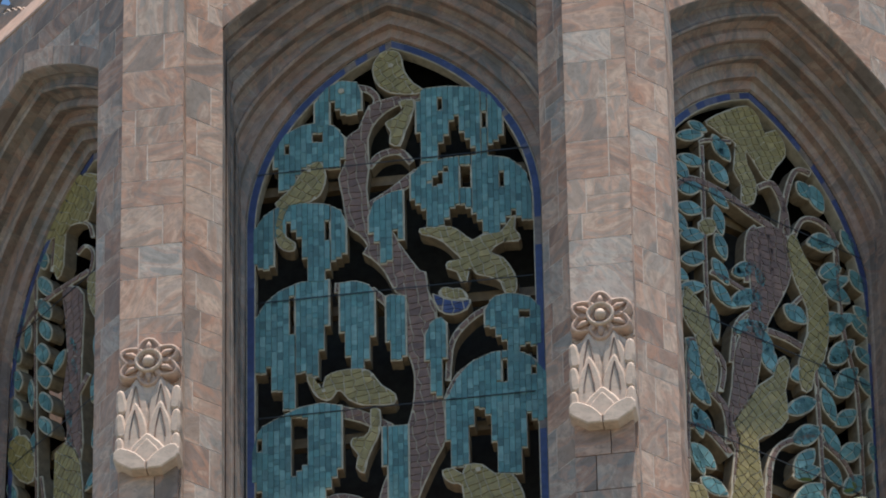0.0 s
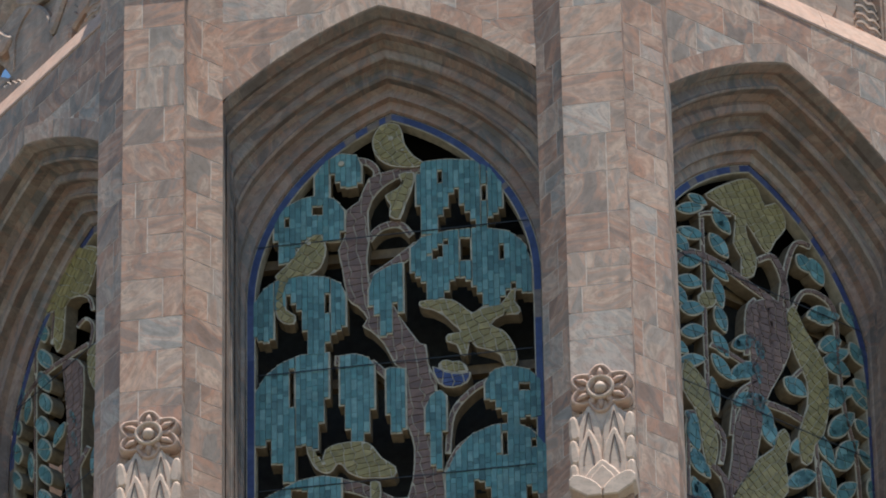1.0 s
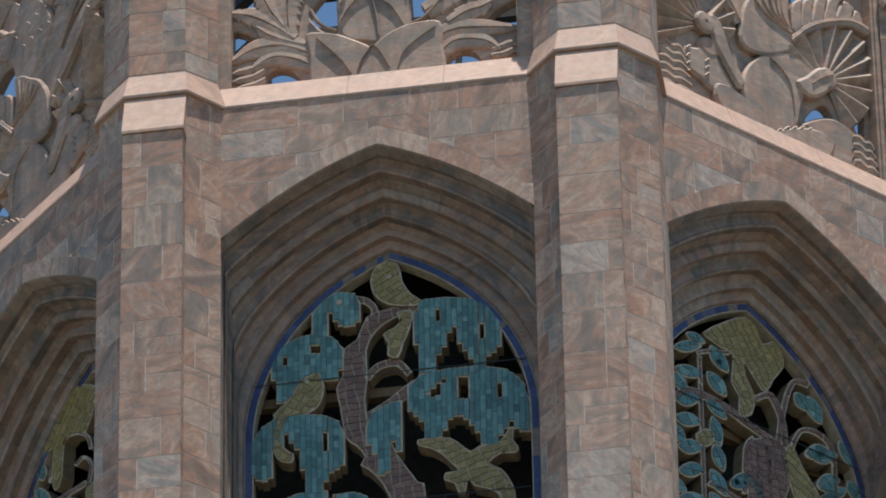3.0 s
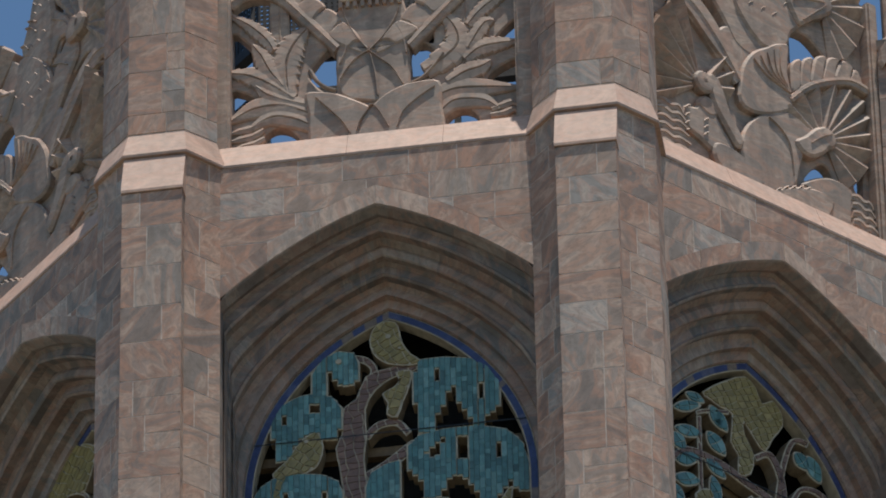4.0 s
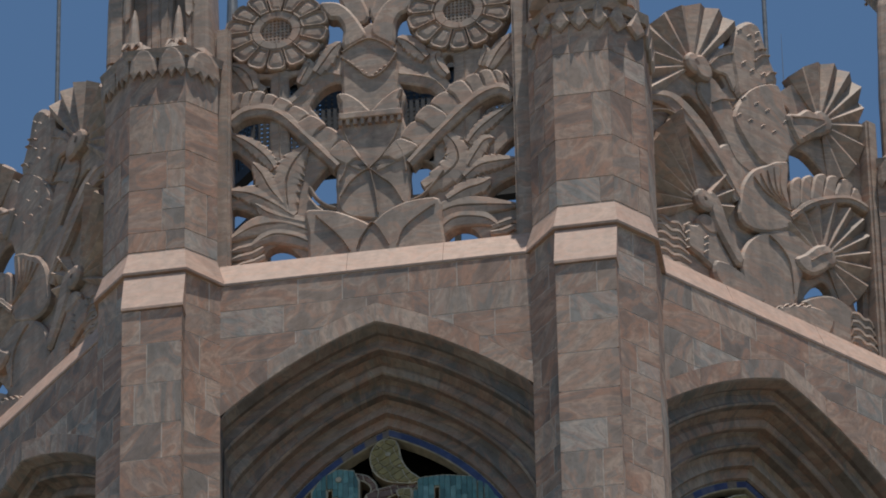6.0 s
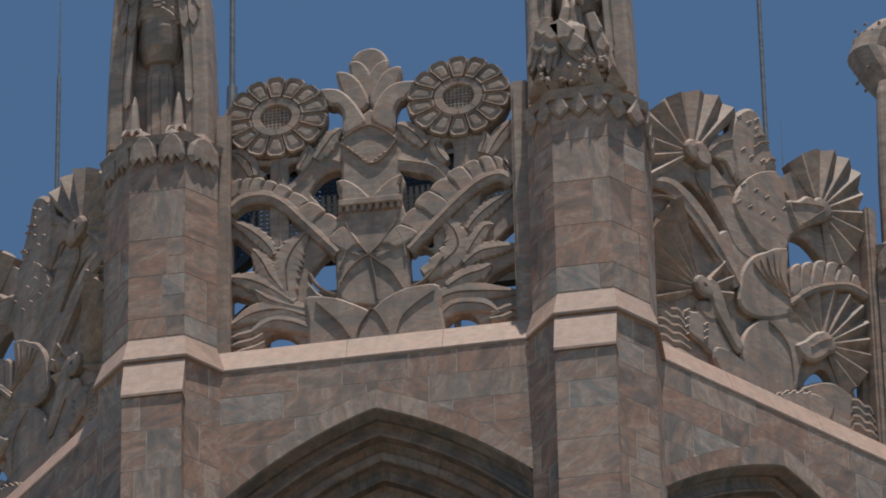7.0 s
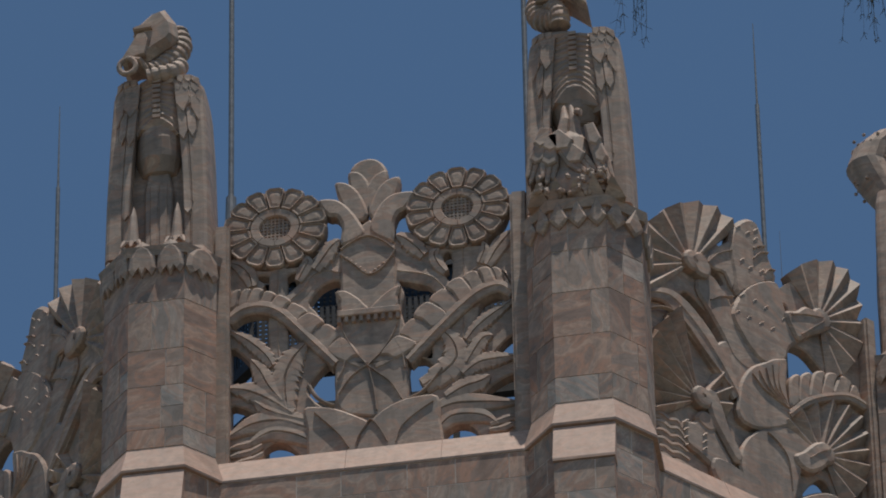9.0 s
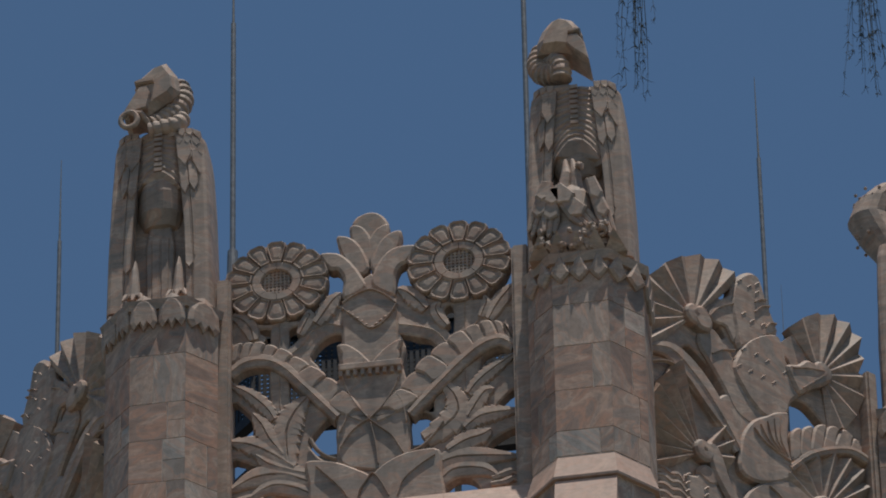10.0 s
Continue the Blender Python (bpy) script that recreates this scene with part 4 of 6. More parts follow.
def ridge(line, board, parent, d=0.262, wide=0.03):
    """A thin raised line cut round a carved leaf."""
    c = [board(*q) for q in rounded(line, 5, closed=False)]
    bm = bmesh.new()
    rows = []
    for i, (x, z) in enumerate(c):
        ax, az = c[max(0, i - 1)]
        bx, bz = c[min(len(c) - 1, i + 1)]
        s = math.hypot(bx - ax, bz - az) or 1
        nx, nz = -(bz - az) / s * wide / 2, (bx - ax) / s * wide / 2
        rows.append([bm.verts.new(v) for v in ((x - nx, d + 0.03, z - nz), (x - nx * 0.3, d - 0.012, z - nz * 0.3), (x + nx * 0.3, d - 0.012, z + nz * 0.3), (x + nx, d + 0.03, z + nz))])
    for a, b in zip(rows, rows[1:]):
        for i in range(4):
            bm.faces.new((a[i], a[(i + 1) % 4], b[(i + 1) % 4], b[i]))
    bm.faces.new(rows[0]), bm.faces.new(rows[-1][::-1])
    part("ridge", bm, CARVED, parent)


def lobes(inner, outer, count, board, parent, d=0.235, thick=0.12):
    """A row of rounded, overlapping lobes between two drawn lines."""
    a, b = rounded(inner, 12, closed=False), rounded(outer, 12, closed=False)

    def at(c, t):
        f = max(0.0, min(0.9999, t)) * (len(c) - 1)
        i = int(f)
        return Vector(c[i]).lerp(Vector(c[i + 1]), f - i)
    for i in range(count):
        t0, t1 = i / count, (i + 1) / count
        w = t1 - t0
        pts = [at(a, t0), at(a, t0).lerp(at(b, t0 + 0.35 * w), 0.55), at(a, t0).lerp(at(b, t0 + 0.50 * w), 0.90), at(b, t0 + 0.8 * w), at(b, t0 + 1.2 * w), at(b, t1 + 0.45 * w).lerp(at(a, t1), 0.12), at(b, t1 + 0.35 * w).lerp(at(a, t1), 0.45), at(a, t1)]
        relief([tuple(p) for p in pts], board, parent, "lobe", d + 0.012 * (i % 2), thick, edge=0.026)


def daisy(x, y, board, parent, r=0.585, petals=14):
    """A round flower: cupped petals with raised rims, a flat ring and a netted eye."""
    cu, cv = board(x, y)

    def disc(rr, y0, y1, n=56):
        b = bmesh.new()
        prism(b, [(cu + rr * math.cos(2 * math.pi * i / n), cv + rr * math.sin(2 * math.pi * i / n)) for i in range(n)], y0, y1)
        return b
    head = part("flower_disc", disc(0.97 * r, 0.30, 0.44), CARVED, parent, "round carved flower head")
    for i in range(petals):
        a = 2 * math.pi * (i + 0.5) / petals
        half = math.pi / petals * 0.97
        bm = bmesh.new()

        def row(depth, k, inner, outer):
            out = []
            for t, w in ((0, 0.90), (0.35, 0.96), (0.75, 1.0), (0.92, 0.84), (1.0, 0.48)):
                out.append((inner + (outer - inner) * t, half * w * k))
            pts = [(rr, -w) for rr, w in out] + [(rr, w) for rr, w in reversed(out)]
            return [bm.verts.new((cu + rr * math.cos(a + w), depth, cv + rr * math.sin(a + w))) for rr, w in pts]
        rings = [row(0.36, 1.0, 0.48 * r, r), row(0.262, 1.0, 0.48 * r, r), row(0.240, 0.92, 0.50 * r, 0.975 * r), row(0.242, 0.84, 0.52 * r, 0.955 * r), row(0.258, 0.77, 0.54 * r, 0.925 * r), row(0.246, 0.40, 0.60 * r, 0.82 * r)]
        for lo, hi in zip(rings, rings[1:]):
            for j in range(len(lo)):
                bm.faces.new((lo[j], lo[(j + 1) % len(lo)], hi[(j + 1) % len(lo)], hi[j]))
        bm.faces.new(rings[-1]), bm.faces.new(rings[0][::-1])
        part("petal", bm, CARVED, head)
    for i in range(8):
        a0, a1 = 2 * math.pi * (i + 0.015) / 8, 2 * math.pi * (i + 0.985) / 8
        bm = bmesh.new()
        rows = []
        for j in range(7):
            a = a0 + (a1 - a0) * j / 6
            rows.append([bm.verts.new((cu + rr * r * math.cos(a), dep, cv + rr * r * math.sin(a))) for rr, dep in ((0.485, 0.33), (0.475, 0.262), (0.455, 0.248), (0.31, 0.252), (0.285, 0.275), (0.28, 0.33))])
        for lo, hi in zip(rows, rows[1:]):
            for j in range(6):
                bm.faces.new((lo[j], lo[(j + 1) % 6], hi[(j + 1) % 6], hi[j]))
        bm.faces.new(rows[0]), bm.faces.new(rows[-1][::-1])
        part("ring_stone", bm, CARVED, head)
    bm = bmesh.new()
    for i in range(-3, 4):
        o = i * 0.075 * r
        h = math.sqrt(max(0, (0.285 * r) ** 2 - o * o))
        block(bm, cu + o - 0.009, cu + o + 0.009, 0.284, 0.302, cv - h, cv + h)
        block(bm, cu - h, cu + h, 0.285, 0.3015, cv + o - 0.009, cv + o + 0.009)
    part("eye_net", bm, CARVED, head, kind="stuff")


def fan(x, y, rx, ry, start, end, blades, board, parent, low=-1e9, high=1e9, hub=0.14, deep=0.11):
    """A pleated fan flower: blades folded in and out round a hub, ends cut square, trimmed at the side posts."""
    bm = bmesh.new()
    rows = []
    steps = blades * 2
    for i in range(steps + 1):
        a = radians(start + (end - start) * i / steps)
        valley = i % 2 == 0
        k = 1.0 if valley else 0.96
        dx, dy = rx * k * math.cos(a), -ry * k * math.sin(a)
        if x + dx < low:
            dx, dy = low - x, dy * (low - x) / dx * 0.97
        if x + dx > high:
            dx, dy = high - x, dy * (high - x) / dx * 0.97
        (iu, iv), (ou, ov) = board(x + dx * 0.12, y + dy * 0.12), board(x + dx, y + dy)
        front = 0.31 if valley else 0.31 - deep
        rows.append([bm.verts.new(q) for q in ((iu, 0.27, iv), (ou, front, ov), (ou, 0.43, ov), (iu, 0.43, iv))])
    for a, b in zip(rows, rows[1:]):
        for i in range(4):
            bm.faces.new((a[i], a[(i + 1) % 4], b[(i + 1) % 4], b[i]))
    bm.faces.new(rows[0]), bm.faces.new(rows[-1][::-1])
    f = part("fan_flower", bm, CARVED, parent, "pleated fan-shaped flower")
    cu, cv = board(x, y)
    bm = bmesh.new()
    ring_of(bm, [[(cu + q * hub * math.cos(2 * math.pi * i / 18), dep, cv + q * hub * 1.1 * math.sin(2 * math.pi * i / 18)) for i in range(18)] for q, dep in ((1.0, 0.34), (1.0, 0.225), (0.8, 0.198), (0.3, 0.19))])
    part("hub", bm, CARVED, f)


def ring_of(bm, rows):
    """Skins a list of equal closed rings and caps the ends."""
    rings = [[bm.verts.new(p) for p in row] for row in rows]
    n = len(rings[0])
    for a, b in zip(rings, rings[1:]):
        for i in range(n):
            bm.faces.new((a[i], a[(i + 1) % n], b[(i + 1) % n], b[i]))
    bm.faces.new(rings[0][::-1]), bm.faces.new(rings[-1])


def beads(points, board, parent, d=0.25, long=8):
    """Short raised lips, cut like scales."""
    bm = bmesh.new()
    for x, y in points:
        (au, av), (bu, bv) = board(x - long / 2, y + long * 0.25), board(x + long / 2, y - long * 0.25)
        ring_of(bm, [[(u, d + 0.03, v - 0.010), (u, d + 0.002, v - 0.008), (u, d + 0.016, v + 0.013)] for u, v in ((au, av), ((au + bu) / 2, (av + bv) / 2 + 0.012), (bu, bv))])
    part("beading", bm, CARVED, parent, kind="stuff")


def side_post(x0, x1, top, parent):
    bm = bmesh.new()
    block(bm, x0, x1, 0.14, 0.50, 0.36, top)
    bmesh.ops.bevel(bm, geom=list(bm.edges), offset=0.03, segments=2, affect="EDGES")
    part("side_post", bm, CARVED, parent)


# middle panel
P0 = drawing(-4.2480, 0.006443, -0.000076, 7.3859, -0.000936, -0.008365)
panel = thing("parapet_panel", facet(0), "pierced tan marble parapet panel with carved daisies and leaves", "parapet", "parapet panels")
side_post(-1.84, -1.655, 3.93, panel), side_post(1.57, 1.78, 3.96, panel)
pierced([(420, 433), (470, 436), (530, 428), (602, 400), (702, 375), (780, 395), (924, 385), (924, 762), (394, 802), (394, 432)], [
    [(447, 448), (476, 445), (478, 472), (462, 470)],
    [(507, 446), (530, 440), (528, 468), (508, 486)],
    [(548, 492), (570, 462), (600, 452), (601, 472), (594, 480), (599, 508), (596, 534), (578, 532), (560, 508)],
    [(410, 538), (424, 518), (450, 510), (474, 513), (477, 545), (475, 588), (452, 566), (428, 554)],
    [(508, 528), (526, 538), (546, 562), (524, 566), (508, 582)],
    [(408, 574), (438, 592), (452, 612), (462, 644), (436, 640), (408, 642)],
    [(408, 676), (440, 680), (462, 694), (440, 704), (408, 724)],
    [(546, 642), (572, 606), (592, 600), (594, 640), (592, 680), (572, 674), (554, 660)],
    [(724, 598), (752, 590), (770, 610), (748, 644), (726, 662)],
    [(706, 448), (736, 456), (772, 460), (786, 472), (750, 496), (724, 526), (712, 528), (710, 504), (716, 474)],
    [(784, 408), (800, 404), (800, 452), (788, 442)],
    [(848, 496), (872, 478), (908, 472), (908, 494), (872, 518), (848, 545)],
    [(742, 580), (782, 540), (792, 548), (772, 545), (764, 566), (764, 588)],
    [(872, 584), (896, 556), (912, 550), (912, 588), (890, 594)],
    [(858, 648), (888, 624), (914, 618), (914, 660), (884, 662)],
    [(468, 770), (470, 750), (486, 738), (506, 738), (524, 748), (532, 766)],
    [(784, 745), (786, 720), (800, 706), (818, 702), (836, 708), (848, 724), (850, 745)],
], P0, panel, d=0.30, label="pierced slab with openings between the leaves")
# stalk, bract, sepals and bud
relief([(604, 400), (618, 372), (655, 346), (690, 372), (700, 396), (703, 520), (606, 525)], P0, panel, "stalk", 0.265, 0.18, smooth=False)
relief([(602, 520), (710, 508), (722, 600), (724, 664), (700, 690), (620, 690), (596, 664), (595, 600)], P0, panel, "stalk", 0.27, 0.18, steps=2)
relief([(598, 514), (710, 503), (711, 514), (599, 525)], P0, panel, "collar", 0.215, 0.1, smooth=False, edge=0.012)
for i in range(9):
    x, y = 602 + i * 13.0, 524 - i * 1.3
    relief([(x - 3.5, y), (x + 3.5, y - 0.4), (x + 3.5, y + 10), (x - 3.5, y + 10.4)], P0, panel, "dentil", 0.228, 0.08, smooth=False, edge=0.006)
for pts, d in (([(619, 262), (626, 246), (640, 238), (654, 235), (668, 238), (680, 248), (686, 264), (672, 290), (632, 290)], 0.33),
               ([(616, 262), (634, 260), (648, 272), (656, 292), (654, 330), (628, 318), (618, 290)], 0.30),
               ([(685, 258), (668, 262), (656, 274), (644, 298), (652, 330), (676, 312), (684, 290)], 0.305),
               ([(592, 284), (606, 279), (624, 286), (640, 304), (652, 336), (634, 350), (608, 326)], 0.27),
               ([(710, 272), (696, 270), (678, 280), (664, 300), (653, 336), (672, 344), (702, 306)], 0.275)):
    relief([(x, y - (d - 0.25) * 90) for x, y in pts], P0, panel, "bud_scale", d, 0.13, edge=0.03)
for pts in ([(562, 314), (588, 310), (606, 316), (624, 332), (640, 354), (648, 372), (626, 388), (604, 392), (606, 360), (596, 342), (580, 340)],
            [(736, 298), (712, 297), (694, 302), (676, 316), (662, 340), (655, 368), (680, 384), (698, 386), (700, 352), (708, 334), (722, 326)]):
    relief(pts, P0, panel, "sepal", 0.242, 0.16, edge=0.035)
for line in ([(604, 402), (628, 386), (654, 377), (680, 386), (698, 400)], [(603, 410), (628, 428), (654, 446), (680, 432), (701, 402)]):
    ridge(line, P0, panel, 0.250)
beads([(606 + 8 * i, 412 + 5.6 * i) for i in range(6)] + [(656 + 8 * i, 444 - 6 * i) for i in range(6)], P0, panel, 0.246, 6)
relief([(594, 478), (612, 475), (634, 487), (648, 500), (655, 509), (632, 514), (604, 517), (603, 492)], P0, panel, "bract", 0.240, 0.10, edge=0.024, steps=2)
relief([(711, 466), (696, 470), (676, 485), (662, 500), (655, 509), (680, 509), (705, 506), (705, 484)], P0, panel, "bract", 0.238, 0.10, edge=0.024, steps=2)
# crossing leaves at the foot of the stalk
for line in ([(652, 606), (676, 582), (696, 552), (704, 530)], [(652, 606), (628, 580), (612, 552), (604, 530)], [(652, 606), (672, 620), (694, 636), (712, 664)], [(652, 606), (632, 618), (616, 634), (602, 656)],
             [(655, 612), (664, 650), (668, 684)], [(700, 560), (712, 580), (718, 610)], [(604, 562), (612, 600), (600, 630)]):
    ridge(line, P0, panel, 0.256, 0.026)
relief([(540, 684), (566, 679), (596, 682), (626, 692), (654, 704), (676, 722), (692, 742), (684, 790), (560, 796), (546, 720)], P0, panel, "base_leaf", 0.236, 0.2, edge=0.03)
relief([(634, 745), (642, 724), (660, 702), (684, 682), (712, 668), (740, 661), (776, 661), (780, 700), (776, 770), (640, 780)], P0, panel, "base_leaf", 0.222, 0.2, edge=0.03)
for line in ([(560, 692), (584, 712), (606, 732), (620, 752)], [(768, 672), (738, 692), (712, 716), (702, 742)], [(632, 748), (636, 734), (648, 716), (658, 704), (672, 716), (688, 742)]):
    ridge(line, P0, panel, 0.216, 0.024)
for x, y in ((486, 364), (812, 327)):
    daisy(x, y - 2, P0, panel, 0.605)
# feathered arms
for inner, outer, band in (([(405, 508), (432, 500), (466, 500), (500, 514), (540, 546), (590, 590), (640, 612)], [(404, 478), (432, 470), (466, 471), (506, 485), (556, 514), (604, 548), (654, 602)], [(405, 528), (430, 510), (462, 504), (496, 514), (540, 552), (596, 604)]),
                           ([(908, 466), (886, 462), (852, 470), (816, 496), (776, 532), (730, 578), (668, 612)], [(908, 448), (884, 432), (848, 434), (800, 456), (750, 496), (706, 546), (656, 602)], [(908, 478), (884, 466), (852, 476), (816, 504), (772, 548), (724, 598)])):
    lobes(inner, outer, 10, P0, panel, 0.246, 0.10)
    frond(band, 24, P0, panel, "arm_band", 0.24, 0.025, 0.12, tip=0.7, butt=0.8)
# stems and leaves
for line, wide in (([(492, 430), (492, 500), (494, 570), (498, 620)], 34), ([(820, 392), (822, 460), (820, 540), (815, 620)], 38), ([(512, 490), (536, 470), (552, 446), (578, 436), (602, 440)], 28),
                   ([(704, 436), (740, 440), (768, 448), (790, 470)], 34), ([(828, 448), (850, 424), (880, 408), (908, 402)], 30), ([(404, 420), (430, 450), (462, 470)], 30)):
    frond(line, wide, P0, panel, "stem", 0.29, 0.02, 0.10, tip=0.85, butt=0.9)
for line, wide, teeth in (([(510, 680), (506, 630), (520, 594), (544, 566)], 58, 9), ([(500, 668), (476, 640), (462, 616), (446, 596)], 44, 6), ([(484, 606), (470, 586), (440, 562), (404, 544)], 32, 9),
                          ([(520, 690), (476, 664), (440, 650), (404, 646)], 44, 5), ([(540, 700), (500, 692), (472, 682), (452, 668)], 36, 4), ([(552, 716), (500, 702), (450, 708), (406, 732)], 40, 0),
                          ([(560, 740), (520, 724), (480, 722), (440, 746)], 34, 0), ([(470, 730), (444, 742), (426, 746), (408, 752)], 16, 3), ([(468, 744), (446, 756), (428, 760), (408, 766)], 16, 3), ([(470, 758), (450, 768), (434, 772), (414, 778)], 14, 3),
                          ([(750, 640), (790, 612), (808, 590), (800, 560), (772, 534)], 56, 8), ([(826, 560), (846, 536), (876, 512), (912, 488)], 30, 10), ([(820, 620), (846, 600), (880, 592), (914, 588)], 34, 9),
                          ([(826, 600), (842, 574), (856, 556), (872, 552)], 34, 5), ([(790, 660), (820, 642), (850, 632), (866, 622)], 38, 5), ([(760, 690), (800, 672), (850, 668), (914, 668)], 38, 0),
                          ([(770, 720), (800, 692), (850, 690), (880, 706)], 32, 0), ([(866, 706), (888, 698), (904, 694), (914, 702)], 16, 3), ([(864, 716), (888, 712), (904, 706), (914, 712)], 14, 3),
                          ([(558, 436), (572, 416), (588, 394), (602, 382)], 36, 5), ([(528, 456), (536, 440), (546, 420), (534, 424)], 24, 0), ([(752, 410), (736, 394), (718, 380), (702, 374)], 38, 5), ([(790, 440), (776, 424), (770, 408), (778, 398)], 26, 0),
                          ([(864, 428), (880, 400), (896, 380), (908, 366)], 30, 0), ([(446, 466), (440, 446), (424, 430), (404, 424)], 32, 0), ([(850, 424), (858, 404), (860, 396), (856, 386)], 22, 0)):
    frond(line, wide, P0, panel, "leaf", 0.262, 0.028, 0.09, teeth, tip=0.12, butt=0.55, groove=True)
for arc in ([(548, 640), (560, 658), (576, 670), (594, 676)], [(722, 664), (744, 654), (764, 634), (782, 610)]):
    ridge(arc, P0, panel, 0.25, 0.05)

# corner panels: fan flowers, a cone and shells
PK = drawing(-10.9405, 0.008364, -0.000445, 2.3161, 0.004058, -0.00862)


def corner_panel(k, flip):
    def board(x, y):
        u, v = PK(x + 2, y)
        return (-u - 0.2, v) if flip else (u, v)
    p = thing("parapet_panel", facet(k), "pierced tan marble parapet panel with pleated fan flowers", "parapet", "parapet panels")
    if flip:
        side_post(-1.92, -1.76, 3.95, p), side_post(1.58, 1.78, 3.95, p)
    else:
        side_post(1.56, 1.72, 3.95, p), side_post(-1.78, -1.58, 3.95, p)
    pierced([(1132, 350), (1170, 352), (1215, 360), (1250, 376), (1288, 398), (1300, 372), (1330, 362), (1346, 400), (1362, 440), (1376, 470), (1404, 452), (1440, 466), (1478, 498), (1500, 530), (1545, 560), (1545, 950), (1132, 780)], [
        [(1204, 482), (1220, 474), (1246, 500), (1268, 528), (1282, 556), (1276, 570), (1256, 550), (1232, 524), (1212, 504)],
        [(1254, 440), (1266, 432), (1280, 446), (1284, 460), (1268, 458)],
        [(1380, 496), (1392, 494), (1398, 508), (1386, 512)],
        [(1388, 580), (1404, 570), (1428, 578), (1450, 602), (1462, 624), (1420, 622), (1392, 622)],
        [(1146, 632), (1160, 640), (1186, 664), (1196, 682), (1170, 688), (1148, 690)],
        [(1278, 688), (1288, 692), (1290, 712), (1282, 706)],
        [(1396, 718), (1404, 730), (1408, 756), (1398, 764)],
        [(1424, 832), (1440, 812), (1456, 804), (1470, 818), (1472, 834), (1448, 832)],
        [(1512, 812), (1526, 806), (1530, 840), (1528, 866), (1514, 848)],
    ], board, p, d=0.31, thick=0.13, label="pierced slab behind the flowers")
    # the broad trunk of leaves behind the shells
    relief([(1240, 442), (1262, 448), (1284, 482), (1304, 520), (1340, 566), (1368, 604), (1350, 618), (1322, 614), (1296, 590), (1278, 552), (1252, 506), (1232, 470)], board, p, "stem", 0.262, 0.13, edge=0.03)
    relief([(1286, 560), (1300, 568), (1318, 590), (1336, 612), (1318, 640), (1304, 664), (1292, 640), (1276, 606), (1262, 576)], board, p, "leaf", 0.268, 0.12, edge=0.03)
    fan(1222, 425, 100, 112, 35, 218, 9, board, p, low=1141)
    fan(1450, 528, 88, 112, 128, -78, 10, board, p, high=1523)
    fan(1456, 766, 92, 98, 150, -66, 11, board, p, high=1538)
    fan(1240, 666, 116, 176, 108, 196, 7, board, p, low=1147, deep=0.17)
    fan(1240, 666, 56, 60, -30, 62, 3, board, p, hub=0.1)
    relief([(1300, 372), (1286, 386), (1264, 398), (1250, 418), (1262, 434), (1282, 442), (1296, 470), (1304, 440), (1292, 410)], board, p, "small_leaf", 0.268, 0.13)
    ridge([(1252, 424), (1266, 410), (1282, 404), (1294, 402)], board, p, 0.258)
    relief([(1290, 372), (1298, 354), (1312, 345), (1326, 344), (1340, 354), (1348, 376), (1354, 400), (1366, 428), (1372, 456), (1340, 468), (1304, 482), (1294, 440), (1288, 404)], board, p, "cone", 0.245, 0.16, edge=0.05)
    beads([(1303, 360), (1320, 371), (1334, 382), (1310, 420), (1325, 434), (1345, 440), (1344, 397), (1334, 366)], board, p, 0.232)
    for arc in ([(1330, 400), (1338, 396), (1350, 396)], [(1330, 418), (1342, 408), (1356, 408)], [(1350, 446), (1358, 438), (1368, 440)]):
        ridge(arc, board, p, 0.236, 0.035)
    relief([(1304, 486), (1316, 470), (1334, 460), (1356, 456), (1374, 462), (1382, 486), (1390, 512), (1410, 540), (1416, 562), (1396, 578), (1386, 604), (1352, 606), (1326, 580), (1306, 548), (1292, 516)], board, p, "bract", 0.236, 0.16, edge=0.035)
    beads([(1310, 484), (1332, 494), (1352, 506), (1302, 514), (1322, 524), (1344, 534), (1364, 544), (1384, 526)], board, p, 0.226)
    ridge([(1256, 492), (1272, 486), (1296, 486)], board, p, 0.252)
    relief([(1384, 516), (1404, 514), (1418, 506), (1432, 510), (1452, 524), (1458, 548), (1432, 556), (1408, 566), (1396, 548)], board, p, "calyx", 0.20, 0.14, edge=0.035)
    ridge([(1394, 522), (1420, 522), (1450, 528)], board, p, 0.194, 0.03), ridge([(1412, 558), (1432, 546), (1452, 534)], board, p, 0.194, 0.03)
    relief([(1214, 418), (1226, 410), (1240, 416), (1252, 440), (1248, 456), (1228, 448)], board, p, "calyx", 0.19, 0.12, edge=0.035)
    # sheath leaf over the tall fan
    frond([(1304, 664), (1276, 610), (1240, 552), (1204, 506), (1178, 484), (1146, 480)], 34, board, p, "long_leaf", 0.235, 0.03, 0.06, tip=0.5, butt=0.5)
    ridge([(1148, 508), (1176, 508), (1206, 530), (1244, 584), (1292, 650)], board, p, 0.228, 0.035)
    relief([(1246, 652), (1260, 654), (1272, 672), (1288, 720), (1312, 770), (1300, 780), (1276, 740), (1254, 696)], board, p, "stem", 0.21, 0.16, edge=0.04)
    # shell with flutes, lobed feather, broad leaf
    relief([(1304, 656), (1310, 632), (1326, 612), (1348, 604), (1362, 598), (1378, 597), (1390, 603), (1388, 650), (1396, 690), (1392, 716), (1340, 722), (1304, 700)], board, p, "shell", 0.222, 0.18, edge=0.03)
    for i in range(5):
        ridge([(1392, 688), (1374 - i * 6, 648 + i * 2), (1374 - i * 12, 606 + i * 5)], board, p, 0.212, 0.022)
